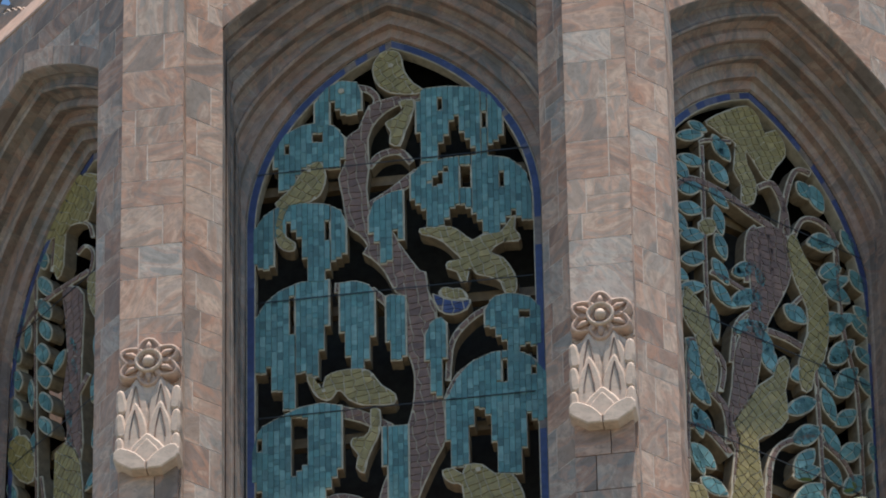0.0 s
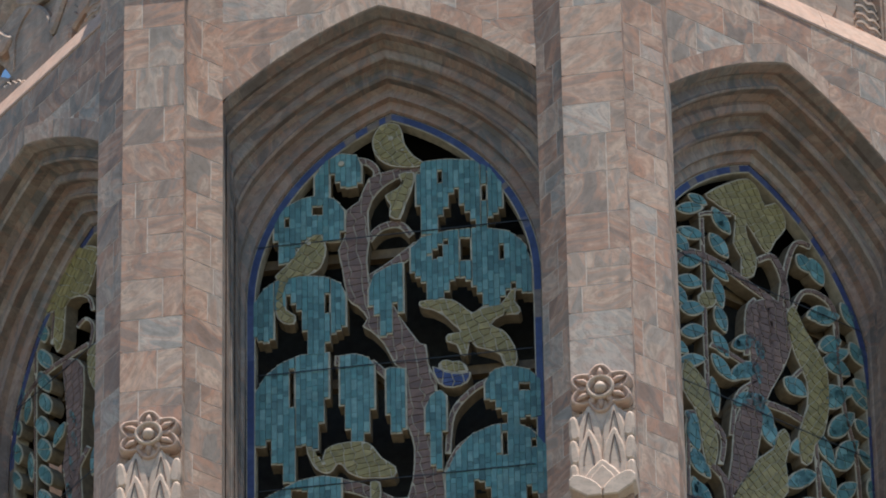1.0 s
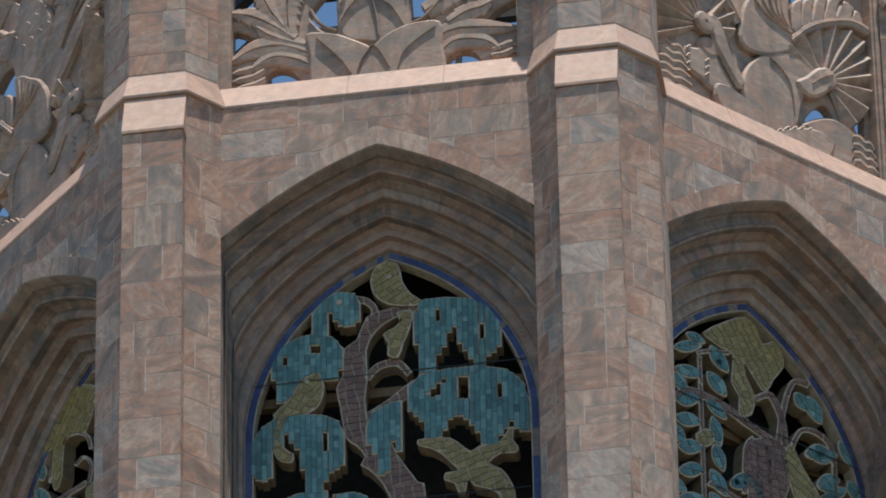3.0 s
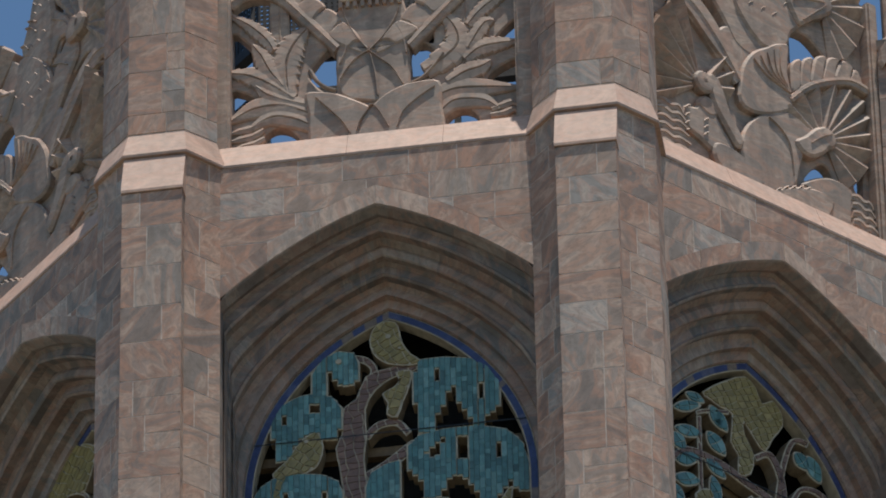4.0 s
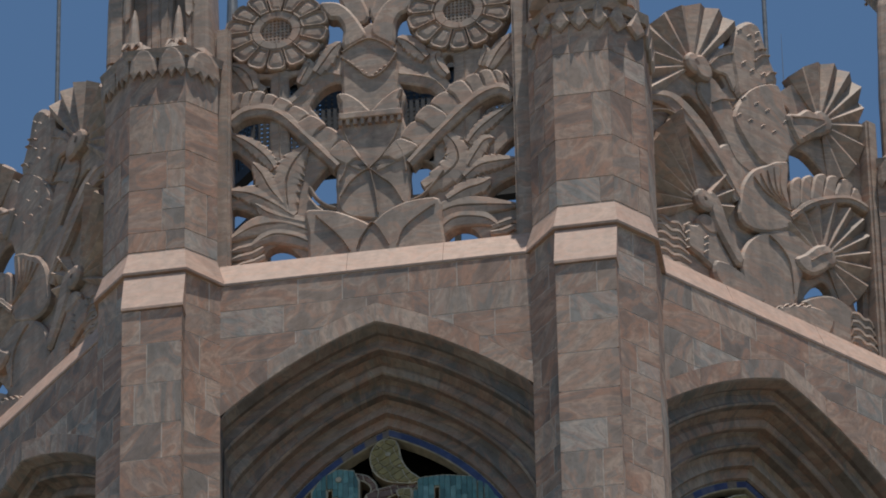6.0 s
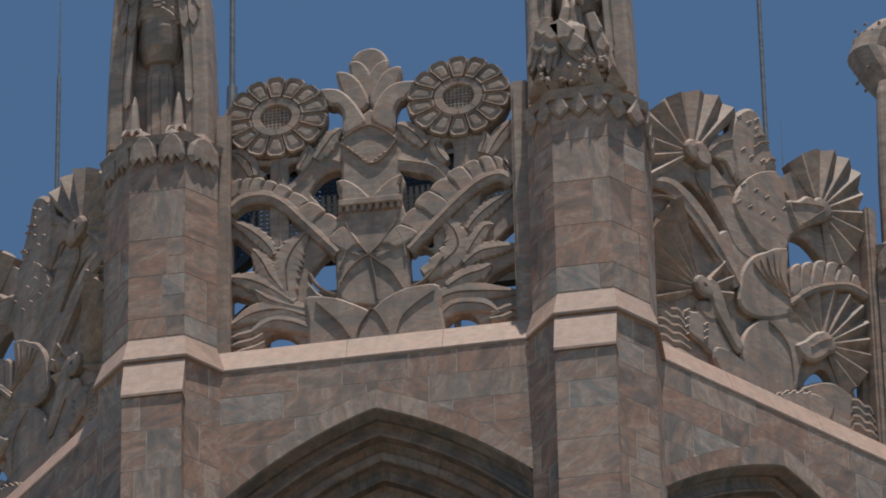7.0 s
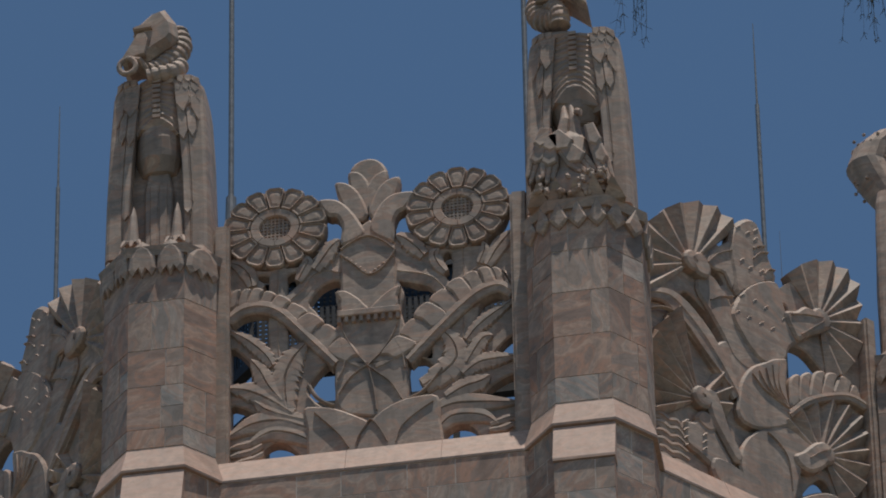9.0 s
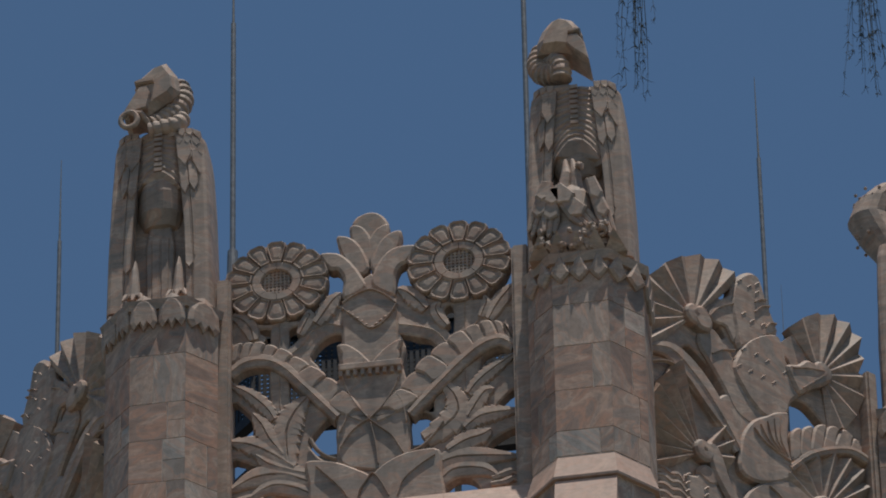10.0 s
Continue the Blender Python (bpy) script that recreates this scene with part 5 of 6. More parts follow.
    lobes([(1396, 684), (1420, 672), (1450, 664), (1484, 662), (1524, 676)], [(1386, 632), (1414, 624), (1448, 620), (1484, 626), (1516, 648)], 6, board, p, 0.218, 0.16)
    frond([(1392, 698), (1424, 676), (1462, 667), (1500, 668), (1532, 686)], 16, board, p, "arm_band", 0.205, 0.03, 0.16, tip=0.8, butt=0.8)
    relief([(1308, 760), (1318, 738), (1336, 724), (1360, 717), (1386, 717), (1404, 726), (1422, 742), (1434, 756), (1414, 800), (1400, 850), (1340, 850), (1310, 800)], board, p, "broad_leaf", 0.232, 0.18, edge=0.03)
    ridge([(1354, 728), (1376, 750), (1392, 780), (1398, 830)], board, p, 0.222, 0.022)
    relief([(1400, 770), (1416, 762), (1436, 748), (1452, 750), (1464, 770), (1456, 790), (1432, 800), (1412, 790)], board, p, "calyx", 0.195, 0.14, edge=0.035)
    ridge([(1426, 776), (1444, 766), (1462, 762)], board, p, 0.19, 0.03)
    # wavy shells and leaves at the foot
    for x0, y0, n, w in ((1156, 694, 6, 52), (1500, 868, 4, 40)):
        for i in range(n):
            y = y0 + i * 15
            frond([(x0, y), (x0 + w * 0.25, y + 2), (x0 + w * 0.5, y + 12), (x0 + w * 0.75, y + 14), (x0 + w * (0.9 + 0.05 * i), y + 26)], 15, board, p, "wave", 0.22 - 0.012 * i, 0.03, 0.16, tip=0.7, butt=0.8)
    for pts, d in (([(1208, 704), (1228, 706), (1236, 690), (1252, 700), (1282, 752), (1300, 790), (1270, 790), (1236, 760), (1214, 740)], 0.245),
                   ([(1230, 700), (1240, 688), (1254, 692), (1270, 720), (1252, 724)], 0.235),
                   ([(1260, 770), (1286, 776), (1320, 802), (1350, 840), (1330, 850), (1290, 830), (1262, 800)], 0.222),
                   ([(1362, 858), (1386, 850), (1416, 850), (1446, 858), (1470, 880), (1450, 910), (1390, 890)], 0.21),
                   ([(1414, 842), (1440, 832), (1470, 834), (1500, 852), (1526, 880), (1520, 930), (1460, 900), (1432, 858)], 0.24)):
        relief(pts, board, p, "foot_leaf", d, 0.18, edge=0.035)
    beads([(1213, 706 + 14 * i) for i in range(4)] + [(1246, 730 + 12 * i) for i in range(3)], board, p, 0.225, 8)
    beads([(1370 + 13 * i, 854 - 3 * (i in (1, 2, 3))) for i in range(5)], board, p, 0.205, 10)
    return p


corner_panel(1, False)
corner_panel(-1, True)

# ---- dark steel cage of the bell chamber, behind the parapet ----
for k in (-1, 0, 1):
    cage = thing("bell_cage", facet(k), "dark steel cage with perforated screen behind parapet", "cage", "bell cages")
    for x in (-1.55, -0.45, 0.65, 1.7):
        bm = bmesh.new()
        block(bm, x - 0.035, x + 0.035, 2.0, 2.07, 0.02, 3.4)
        part("post", bm, STEEL, cage)
    for z in (2.62, 3.42, 4.62):
        bm = bmesh.new()
        block(bm, -1.75, 1.75, 1.97, 2.09, z - 0.07, z + 0.07)
        part("rail", bm, STEEL, cage)
    bm = bmesh.new()
    for i in range(51):
        x = -1.72 + i * 0.0688
        block(bm, x - 0.021, x + 0.021, 2.02, 2.03, 3.49, 4.55)
    for j in range(17):
        z = 3.5 + j * 0.065
        block(bm, -1.72, 1.72, 2.031, 2.041, z - 0.02, z + 0.02)
    part("screen", bm, STEEL, cage, "perforated steel screen")
    bm = bmesh.new()
    block(bm, -0.95, 1.05, 2.2, 2.26, 3.3, 4.6)
    part("hatch", bm, DARK, cage, "dark solid hatch")

# ---- lightning rods ----
for x, z0, z1, thick in ((-4.14, 1.0, 8.2, 0.028), (-2.05, 1.0, 11.4, 0.035), (1.50, 1.0, 11.6, 0.035), (4.24, 1.0, 8.25, 0.028), (4.42, 1.0, 4.95, 0.012)):
    rod = thing("lightning_rod", facet(0) @ pose(x, 2.5, 0), "thin grey metal lightning rod on the parapet", "rod", "lightning rods")
    for nm, ra, rb, a, b in (("mast", thick * 1.15, thick * 0.9, 0.0, z1 - 1.3), ("spike", thick * 0.5, thick * 0.15, z1 - 1.3, z1), ("collar", thick * 2.1, thick * 1.8, 5.95, 6.42)):
        if nm == "collar" and x != -2.05:
            continue
        bm = bmesh.new()
        bmesh.ops.create_cone(bm, cap_ends=True, segments=12, radius1=ra, radius2=rb, depth=b - a, matrix=Matrix.Translation((0, 0, (a + b) / 2)))
        part(nm, bm, ROD, rod)


# ---- carved capitals, rosettes and lotus brackets on the buttresses ----
def capital(k, side, pointed):
    c = thing("capital", facet(k), "carved leaf capital round the head of a buttress", "capital", "capitals")
    plan = shaft_plan(side, -0.02)
    bm = bmesh.new()
    column(bm, shaft_plan(side, 0.0), 3.18, 3.3, shaft_plan(side, 0.03))
    part("bed", bm, CARVED, c)
    for i in range(4):
        (ax, ay), (bx, by) = plan[i], plan[i + 1]
        wide = math.hypot(bx - ax, by - ay)
        nx, ny = (by - ay) / wide * side, -(bx - ax) / wide * side
        count = max(1, round(wide / (0.22 if pointed else 0.34)))
        for j in range(count):
            t0, t1 = j / count, (j + 1) / count
            bm = bmesh.new()
            line = [(0.0, 0.10), (0.22, 0.22), (0.5, 0.42), (0.78, 0.22), (1.0, 0.10), (0.80, 0.04), (0.5, -0.04), (0.20, 0.04)] if pointed else \
                   [(0.02, 0.06), (0.06, 0.26), (0.24, 0.40), (0.5, 0.46), (0.76, 0.40), (0.94, 0.26), (0.98, 0.06), (0.84, -0.03), (0.66, 0.06), (0.5, -0.06), (0.34, 0.06), (0.16, -0.03)]
            low, mid, top = [], [], []
            cu = (t0 + t1) / 2
            for a, z in line:
                s = t0 + (t1 - t0) * a
                lean = 0.012 + 0.03 * max(0, z)
                low.append((ax + (bx - ax) * s - nx * 0.02, ay + (by - ay) * s - ny * 0.02, 2.93 + z))
                mid.append((ax + (bx - ax) * s + nx * lean, ay + (by - ay) * s + ny * lean, 2.93 + z))
                q = cu + (s - cu) * 0.7
                top.append((ax + (bx - ax) * q + nx * (lean + 0.025), ay + (by - ay) * q + ny * (lean + 0.025), 2.96 + z * 0.72))
            ring_of(bm, [low, mid, top])
            part("leaf", bm, CARVED, c)
    return c


capital(0, -1, False), capital(0, 1, True), capital(2, -1, False)


def tube(bm, path, radii, n=10):
    rings = []
    for i, p in enumerate(path):
        a, b = Vector(path[max(0, i - 1)]), Vector(path[min(len(path) - 1, i + 1)])
        t = (b - a).normalized()
        s = t.cross(Vector((0.3, 1, 0.2))).normalized()
        w = t.cross(s)
        r = radii[i] if isinstance(radii[i], tuple) else (radii[i], radii[i])
        rings.append([tuple(Vector(p) + s * (r[0] * math.cos(2 * math.pi * j / n)) + w * (r[1] * math.sin(2 * math.pi * j / n))) for j in range(n)])
    ring_of(bm, rings)


def rosette(u, v):
    """A five-lobed rose with a ringed boss, carved on the face of a buttress."""
    r = thing("rosette", facet(0) @ pose(u, -0.515, v), "pale carved marble rosette with a round boss", "rosette", "rosettes")
    rng = random.Random(int(u * 10))
    for i in range(6):
        a = math.pi / 2 + i * math.pi / 3
        bm = bmesh.new()
        rows = []
        for scale, out in ((1.0, 0.05), (1.0, -0.075), (0.90, -0.125), (0.74, -0.135), (0.60, -0.10), (0.40, -0.085), (0.15, -0.115)):
            row = []
            for j in range(16):
                b = 2 * math.pi * j / 16
                rr = 0.135 * scale * (1 + 0.09 * math.cos(3 * b))
                row.append((0.212 * math.cos(a) + rr * math.cos(a + b) * 1.05, out, 0.185 * math.sin(a) + rr * 0.95 * math.sin(a + b)))
            rows.append(row)
        ring_of(bm, rows)
        p = part("petal", bm, LEDGE, r, smooth=True)
        bm = bmesh.new()
        tube(bm, [(0.13 * math.cos(a), -0.10, 0.12 * math.sin(a)), (0.22 * math.cos(a), -0.125, 0.195 * math.sin(a)), (0.30 * math.cos(a), -0.11, 0.27 * math.sin(a))], [0.030, 0.034, 0.012], 8)
        part("stamen", bm, LEDGE, p, smooth=True)
    for nm, rows in (("ring", ((0.15, 0.0), (0.15, -0.15), (0.135, -0.172), (0.115, -0.155), (0.105, -0.10), (0.05, -0.095))), ("boss", ((0.066, -0.05), (0.066, -0.13), (0.05, -0.17), (0.02, -0.185), (0.004, -0.187)))):
        bm = bmesh.new()
        ring_of(bm, [[(q * math.cos(2 * math.pi * j / 22), y, q * math.sin(2 * math.pi * j / 22)) for j in range(22)] for q, y in rows])
        part(nm, bm, PALE, r, smooth=True)
    bm = bmesh.new()
    ring_of(bm, [[(q * math.cos(2 * math.pi * j / 24), y, q * math.sin(2 * math.pi * j / 24)) for j in range(24)] for q, y in ((0.30, 0.03), (0.30, -0.03), (0.26, -0.06), (0.1, -0.06))])
    part("disc", bm, CARVED, r)


def lotus(u, v):
    """A lotus bracket: tiers of pointed petals, slits drawn as darker ribs, between curled side petals, on a scrolled
    leaf.
    """
    f = thing("lotus_bracket", facet(0) @ pose(u, -0.515, v), "pale carved marble lotus bracket under a rosette", "bracket", "lotus brackets")

    def carve(name, outline, y, mat=PALE, edge=0.022, steps=2, parent=f, back=0.0):
        p = [(x * 0.00615, z * 0.00757 - 0.8 * (-y - 0.15)) for x, z in rounded(outline, steps)]
        q = shrunk(p, edge)
        bm = bmesh.new()
        ring_of(bm, [[(x, back, z) for x, z in p], [(x, y + edge * 0.9, z) for x, z in p], [(x, y, z) for x, z in (q if len(q) == len(p) else p)]])
        return part(name, bm, mat, parent)
    carve("body", [(-50, 0), (50, 0), (54, 60), (54, 118), (26, 140), (-26, 140), (-54, 118), (-54, 60)], -0.07, steps=1)
    carve("petal", [(2, 174), (7, 160), (14, 142), (26, 122), (24, 100), (-22, 100), (-22, 122), (-10, 142), (-3, 160)], -0.10)
    for z, y in ((0, -0.125), (-40, -0.16)):
        for s in (-1, 1):
            p = carve("petal", [(22 * s, 147 + z), (31 * s, 130 + z), (40 * s, 108 + z), (43 * s, 70 + z), (34 * s, 40 + z), (6 * s, 40 + z), (0, 70 + z), (1 * s, 104 + z), (10 * s, 130 + z)][::s], y)
            # raised ribs in darker marble stand in for the shade inside the slits
            for side in (-1, 1):
                bm = bmesh.new()
                shift = 0.8 * (-y - 0.15)
                line = [((22 * s + side * a) * 0.00615, (h + z) * 0.00757 - shift) for a, h in ((0.5, 132), (4, 118), (8, 98), (9, 84))]
                ring_of(bm, [[(x - 0.012, y + 0.004, zz), (x, y - 0.016, zz), (x + 0.012, y + 0.004, zz)] for x, zz in line])
                part("rib", bm, MOULDED, p)
    for s in (-1, 1):
        for z in (130, 90, 50):
            carve("side_petal", [(36 * s, z - 38), (40 * s, z - 12), (44 * s, z - 2), (50 * s, z), (55 * s, z - 4), (56 * s, z - 14), (54 * s, z - 40)][::s], -0.14 - 0.0004 * (130 - z), edge=0.026)
    leaf_part = carve("petal", [(0, 54), (14, 44), (30, 28), (30, 2), (-30, 2), (-30, 28), (-14, 44)], -0.195)
    carve("petal", [(0, 46), (11, 36), (22, 24), (22, 4), (-22, 4), (-22, 24), (-11, 36)], -0.205, parent=leaf_part, back=-0.17)
    for s in (-1, 1):
        carve("scroll", [(1 * s, 6), (8 * s, 14), (18 * s, 22), (30 * s, 28), (42 * s, 32), (51 * s, 31), (57 * s, 24), (57 * s, 14), (51 * s, 8), (40 * s, 2), (26 * s, -6), (1 * s, -6)][::s], -0.235 - 0.004 * s, edge=0.014, steps=1)
    for x0, x1, z0, z1 in ((-0.31, 0.06, -0.42, -0.03), (0.07, 0.31, -0.42, -0.03), (-0.31, -0.10, -0.86, -0.43), (-0.09, 0.31, -0.86, -0.43), (-0.31, 0.31, -1.4, -0.87)):
        bm = bmesh.new()
        block(bm, x0, x1, -0.085, 0.0, z0, z1)
        part("corbel_stone", bm, MARBLE, f)


for s in (-1, 1):
    rosette(2.395 * s, -6.69)
    lotus(2.395 * s, -8.02)


# ---- stone vultures on the buttresses: one plain mesh each ----
def plate(bm, pts, y0, y1, bend=0.0, chamfer=0.018):
    """A feather: an outline with chamfered rim, its outer side bent back round the body."""
    q = shrunk(pts, chamfer)
    if len(q) != len(pts):
        q = pts

    def back(x):
        return bend * max(0.0, abs(x) - 0.36) ** 1.2
    ring_of(bm, [[(x, y1 + back(x), z) for x, z in pts], [(x, y0 + chamfer + back(x), z) for x, z in pts], [(x, y0 + back(x), z) for x, z in q]])


def loft(bm, rows, n=18, power=2.6):
    """Rounded-square sections: centre x, y, z, half width, half depth."""
    rings = []
    for cx, cy, cz, hw, hd in rows:
        ring = []
        for i in range(n):
            a = 2 * math.pi * i / n
            ca, sa = math.cos(a), math.sin(a)
            ring.append((cx + hw * math.copysign(abs(ca) ** (2 / power), ca), cy + hd * math.copysign(abs(sa) ** (2 / power), sa), cz))
        rings.append(ring)
    ring_of(bm, rings)


def span(rows, z):
    """Value at height z in a list of (height, value), straight between."""
    for (z0, a), (z1, b) in zip(rows, rows[1:]):
        if z <= z1:
            return a + (b - a) * (z - z0) / (z1 - z0)
    return rows[-1][1]


WING_IN = [(0.0, 0.315), (0.6, 0.31), (1.2, 0.29), (1.75, 0.25), (2.5, 0.185)]
WING_OUT = [(0.0, 0.60), (0.8, 0.585), (1.75, 0.555), (2.3, 0.525), (2.44, 0.51), (2.5, 0.47)]


def feather(bm, s, z0, z1, f0, f1, y0, slope=0.07):
    """One long feather of a folded wing, between the shares f0 and f1 of the wing's width."""
    def at(f, z):
        a, b = span(WING_IN, z), span(WING_OUT, z)
        return a + (b - a) * f
    mid = (f0 + f1) / 2
    left = [(at(f0, z0 + slope + (z1 - z0 - slope) * i / 4) + 0.003, z0 + slope + (z1 - z0 - slope) * i / 4) for i in range(5)]
    right = [(at(f1, z0 + slope * 1.3 + (z1 - z0 - slope * 1.3) * i / 4) - 0.003, z0 + slope * 1.3 + (z1 - z0 - slope * 1.3) * i / 4) for i in range(5)]
    pts = [(at(mid, z0), z0)] + right + left[::-1]
    pts = [(x * s, z) for x, z in pts]
    plate(bm, pts if s > 0 else pts[::-1], y0, y0 + 0.2, 1.3, 0.008)


def ringed(bm, path, radius, rings, n=16):
    """A neck with overlapping folds of skin: a tube whose girth swells and falls back ring by ring."""
    p = [Vector(q) for q in path]
    steps = rings * 4
    pts, radii = [], []
    for i in range(steps + 1):
        f = i / steps * (len(p) - 1)
        j = min(len(p) - 2, int(f))
        t = f - j
        a, b, c, d = p[max(0, j - 1)], p[j], p[j + 1], p[min(len(p) - 1, j + 2)]
        q = 0.5 * (2 * b + (c - a) * t + (2 * a - 5 * b + 4 * c - d) * t * t + (3 * b - a - 3 * c + d) * t ** 3)
        pts.append(tuple(q))
        r = radius[0] + (radius[1] - radius[0]) * i / steps
        radii.append(r * (0.90, 0.98, 1.04, 1.06)[i % 4])
    tube(bm, pts, radii, n)


def vulture(look_to, chick, nape, label):
    """A folded-wing vulture, 4 m tall; look_to -1 turns the beak to its right, 1 to its left."""
    bm = bmesh.new()

    def at(px, py):
        """The carver's drawing: units of 6 mm from the middle of the foot."""
        return px * 0.00632, py * 0.00818
    loft(bm, [(0, 0.16, 0, 0.50, 0.30), (0, 0.16, 1.2, 0.48, 0.30), (0, 0.14, 2.2, 0.44, 0.28), (0, 0.12, 2.62, 0.36, 0.24), (0, 0.10, 2.72, 0.26, 0.18)], power=4)
    # bib of plumage, swelling belly under it, tail plank behind the legs
    wide = 0.30 if chick else 0.245
    folds = 11 if chick else 8
    rows = [[(wide * 0.75 * math.sin(a), -0.30 + 0.1 * (1 - math.cos(a)), 2.57) for a in [radians(q) for q in range(-80, 81, 16)]] + [(wide * 0.75, 0.0, 2.57), (-wide * 0.75, 0.0, 2.57)]]
    for i in range(folds):
        for z, off in ((2.52 - i * 0.074, 0.016), (2.466 - i * 0.074, 0.0)):
            arch = max(0, i - 3) * 0.05
            row = []
            for q in range(-80, 81, 16):
                t = math.sin(radians(q))
                row.append((wide * t, -0.40 + 0.09 * t * t + off + 0.006 * (abs(q) % 32 == 0), z - arch * t * t))
            rows.append(row + [(wide, 0.0, z - arch), (-wide, 0.0, z - arch)])
        if i < 8:
            block(bm, -0.045, 0.045, -0.425 + 0.002 * i, -0.36, 2.468 - i * 0.074, 2.515 - i * 0.074)
    ring_of(bm, rows)
    loft(bm, [(0, -0.02, 1.22, 0.10, 0.08), (0, -0.08, 1.28, 0.21, 0.17), (0, -0.11, 1.45, 0.26, 0.23), (0, -0.12, 1.70, 0.26, 0.25), (0, -0.11, 1.95, 0.24, 0.25), (0, -0.06, 2.1, 0.2, 0.22)], power=2.3)
    if chick:
        loft(bm, [(0, -0.10, 1.30, 0.24, 0.16), (0, -0.14, 1.5, 0.31, 0.20), (0, -0.15, 1.8, 0.32, 0.22), (0, -0.14, 2.1, 0.28, 0.21)], power=2.5)
    plate(bm, [(-0.15, 0.0), (0.15, 0.0), (0.165, 1.0), (0.12, 1.3), (-0.12, 1.3), (-0.165, 1.0)], -0.20, 0.0)
    for x in (-0.05, 0.055):
        plate(bm, [(x - 0.04, 0.0), (x + 0.04, 0.0), (x + 0.05, 1.1), (x - 0.05, 1.1)], -0.215, -0.1, chamfer=0.012)
    # wings: long feathers, two rows of coverts, scaled shoulders
    for s in (-1, 1):
        for f in range(4):
            feather(bm, s, 0.03 + 0.03 * (f % 2), 1.2, f / 4, (f + 1) / 4, -0.315)
        for f, z0 in enumerate((0.52, 0.66, 0.92)):
            feather(bm, s, z0, 2.0, f / 3, (f + 1) / 3, -0.345)
        for f, z0 in enumerate((1.60, 1.66, 1.46)):
            feather(bm, s, z0, 2.3, f / 3, (f + 1) / 3, -0.375, 0.1)
        feather(bm, s, 2.0, 2.49, 0.0, 0.52, -0.395, 0.14), feather(bm, s, 1.92, 2.49, 0.52, 1.0, -0.392, 0.16)
        for row in range(4):
            for f in range(3):
                z = 2.10 + 0.11 * row
                f0 = (f + 0.5 * (row % 2)) / 3.5
                feather(bm, s, z, z + 0.13, f0, f0 + 1 / 3.5, -0.404 + 0.006 * (3 - row), 0.05)
        # flank of the wing
        loft(bm, [(0.475 * s, 0.06, 0.0, 0.13, 0.36), (0.465 * s, 0.06, 0.8, 0.13, 0.36), (0.435 * s, 0.06, 1.75, 0.13, 0.35), (0.405 * s, 0.05, 2.30, 0.13, 0.34), (0.395 * s, 0.04, 2.49, 0.12, 0.32), (0.38 * s, 0.03, 2.53, 0.08, 0.26)], power=5)
        for j in range(3):
            tube(bm, [(0.585 * s, -0.16 + 0.16 * j, 0.05), (0.57 * s, -0.16 + 0.16 * j, 0.9), (0.52 * s, -0.18 + 0.15 * j, 1.7 - 0.25 * j)], [0.014, 0.014, 0.008], 6)
        if not chick:
            rows = []
            for z, w, y in ((0.66, 0.012, -0.28), (0.5, 0.04, -0.32), (0.3, 0.055, -0.345), (0.12, 0.07, -0.36), (0.03, 0.085, -0.37)):
                rows.append([(0.248 * s + w * math.cos(a), y - 0.05 + 0.06 * math.sin(a), z) for a in [2 * math.pi * i / 10 for i in range(10)]])
            ring_of(bm, rows)
            for j in range(7):
                z = 0.12 + 0.065 * j
                w = span([(0.0, 0.088), (0.3, 0.062), (0.66, 0.022)], z)
                tube(bm, [(0.248 * s - w, -0.375, z), (0.248 * s, -0.44 + 0.09 * z, z - 0.012), (0.248 * s + w, -0.375, z)], [0.006, 0.009, 0.006], 5)
            for t in (-1, 0, 1):
                tube(bm, [(0.248 * s + 0.03 * t, -0.40, 0.10), (0.248 * s + 0.08 * t, -0.49, 0.05), (0.248 * s + 0.11 * t, -0.54, -0.05)], [0.04, 0.036, 0.012], 7)
    # head in profile: planed crown, heavy brow, hooked beak
    if chick:
        crown = [(-72, 371), (-72, 391), (-62, 413), (-45, 431), (-30, 436), (-8, 429), (6, 413), (11, 399), (4, 391), (16, 373), (23, 341), (10, 351), (-12, 367), (-35, 373)]
        beak = [(-14, 392), (4, 391), (16, 373), (23, 341), (12, 350), (-4, 362), (-18, 376)]
        brow = [(-14, 398), (0, 402), (9, 400), (7, 395), (-14, 393)]
        throat = [(-54, 382), (-64, 360), (-56, 342), (-38, 338), (-24, 340)]
        bulge = [(-46, 366), (-30, 362), (-22, 345), (-22, 325)]
    else:
        crown = [(13, 437), (-12, 430), (-32, 414), (-44, 395), (-32, 385), (-48, 363), (-62, 341), (-52, 337), (-36, 342), (-18, 342), (6, 357), (28, 369), (38, 381), (35, 407)]
        beak = [(-34, 385), (-18, 388), (-12, 372), (-18, 346), (-36, 342), (-52, 337), (-62, 341), (-48, 363)]
        brow = [(-42, 396), (-28, 400), (-6, 398), (-6, 392), (-40, 390)]
        throat = [(26, 396), (36, 372), (28, 350), (8, 334), (-14, 326)]
        bulge = [(40, 346), (30, 326), (4, 318), (-16, 316)]
    shift = 9 if chick else 0
    pts = [at(x + shift, z) for x, z in crown]
    ring_of(bm, [[(x, -0.12, z) for x, z in pts], [(x, -0.40, z) for x, z in pts], [(x, -0.50, z) for x, z in shrunk(pts, 0.085)]])
    for outline, y in ((beak, -0.535), (brow, -0.545)):
        pts = [at(x + shift, z) for x, z in outline]
        ring_of(bm, [[(x, -0.38, z) for x, z in pts], [(x, y + 0.025, z) for x, z in pts], [(x, y, z) for x, z in shrunk(pts, 0.014)]])
    depth = (-0.18, -0.20, -0.26, -0.32, -0.36)
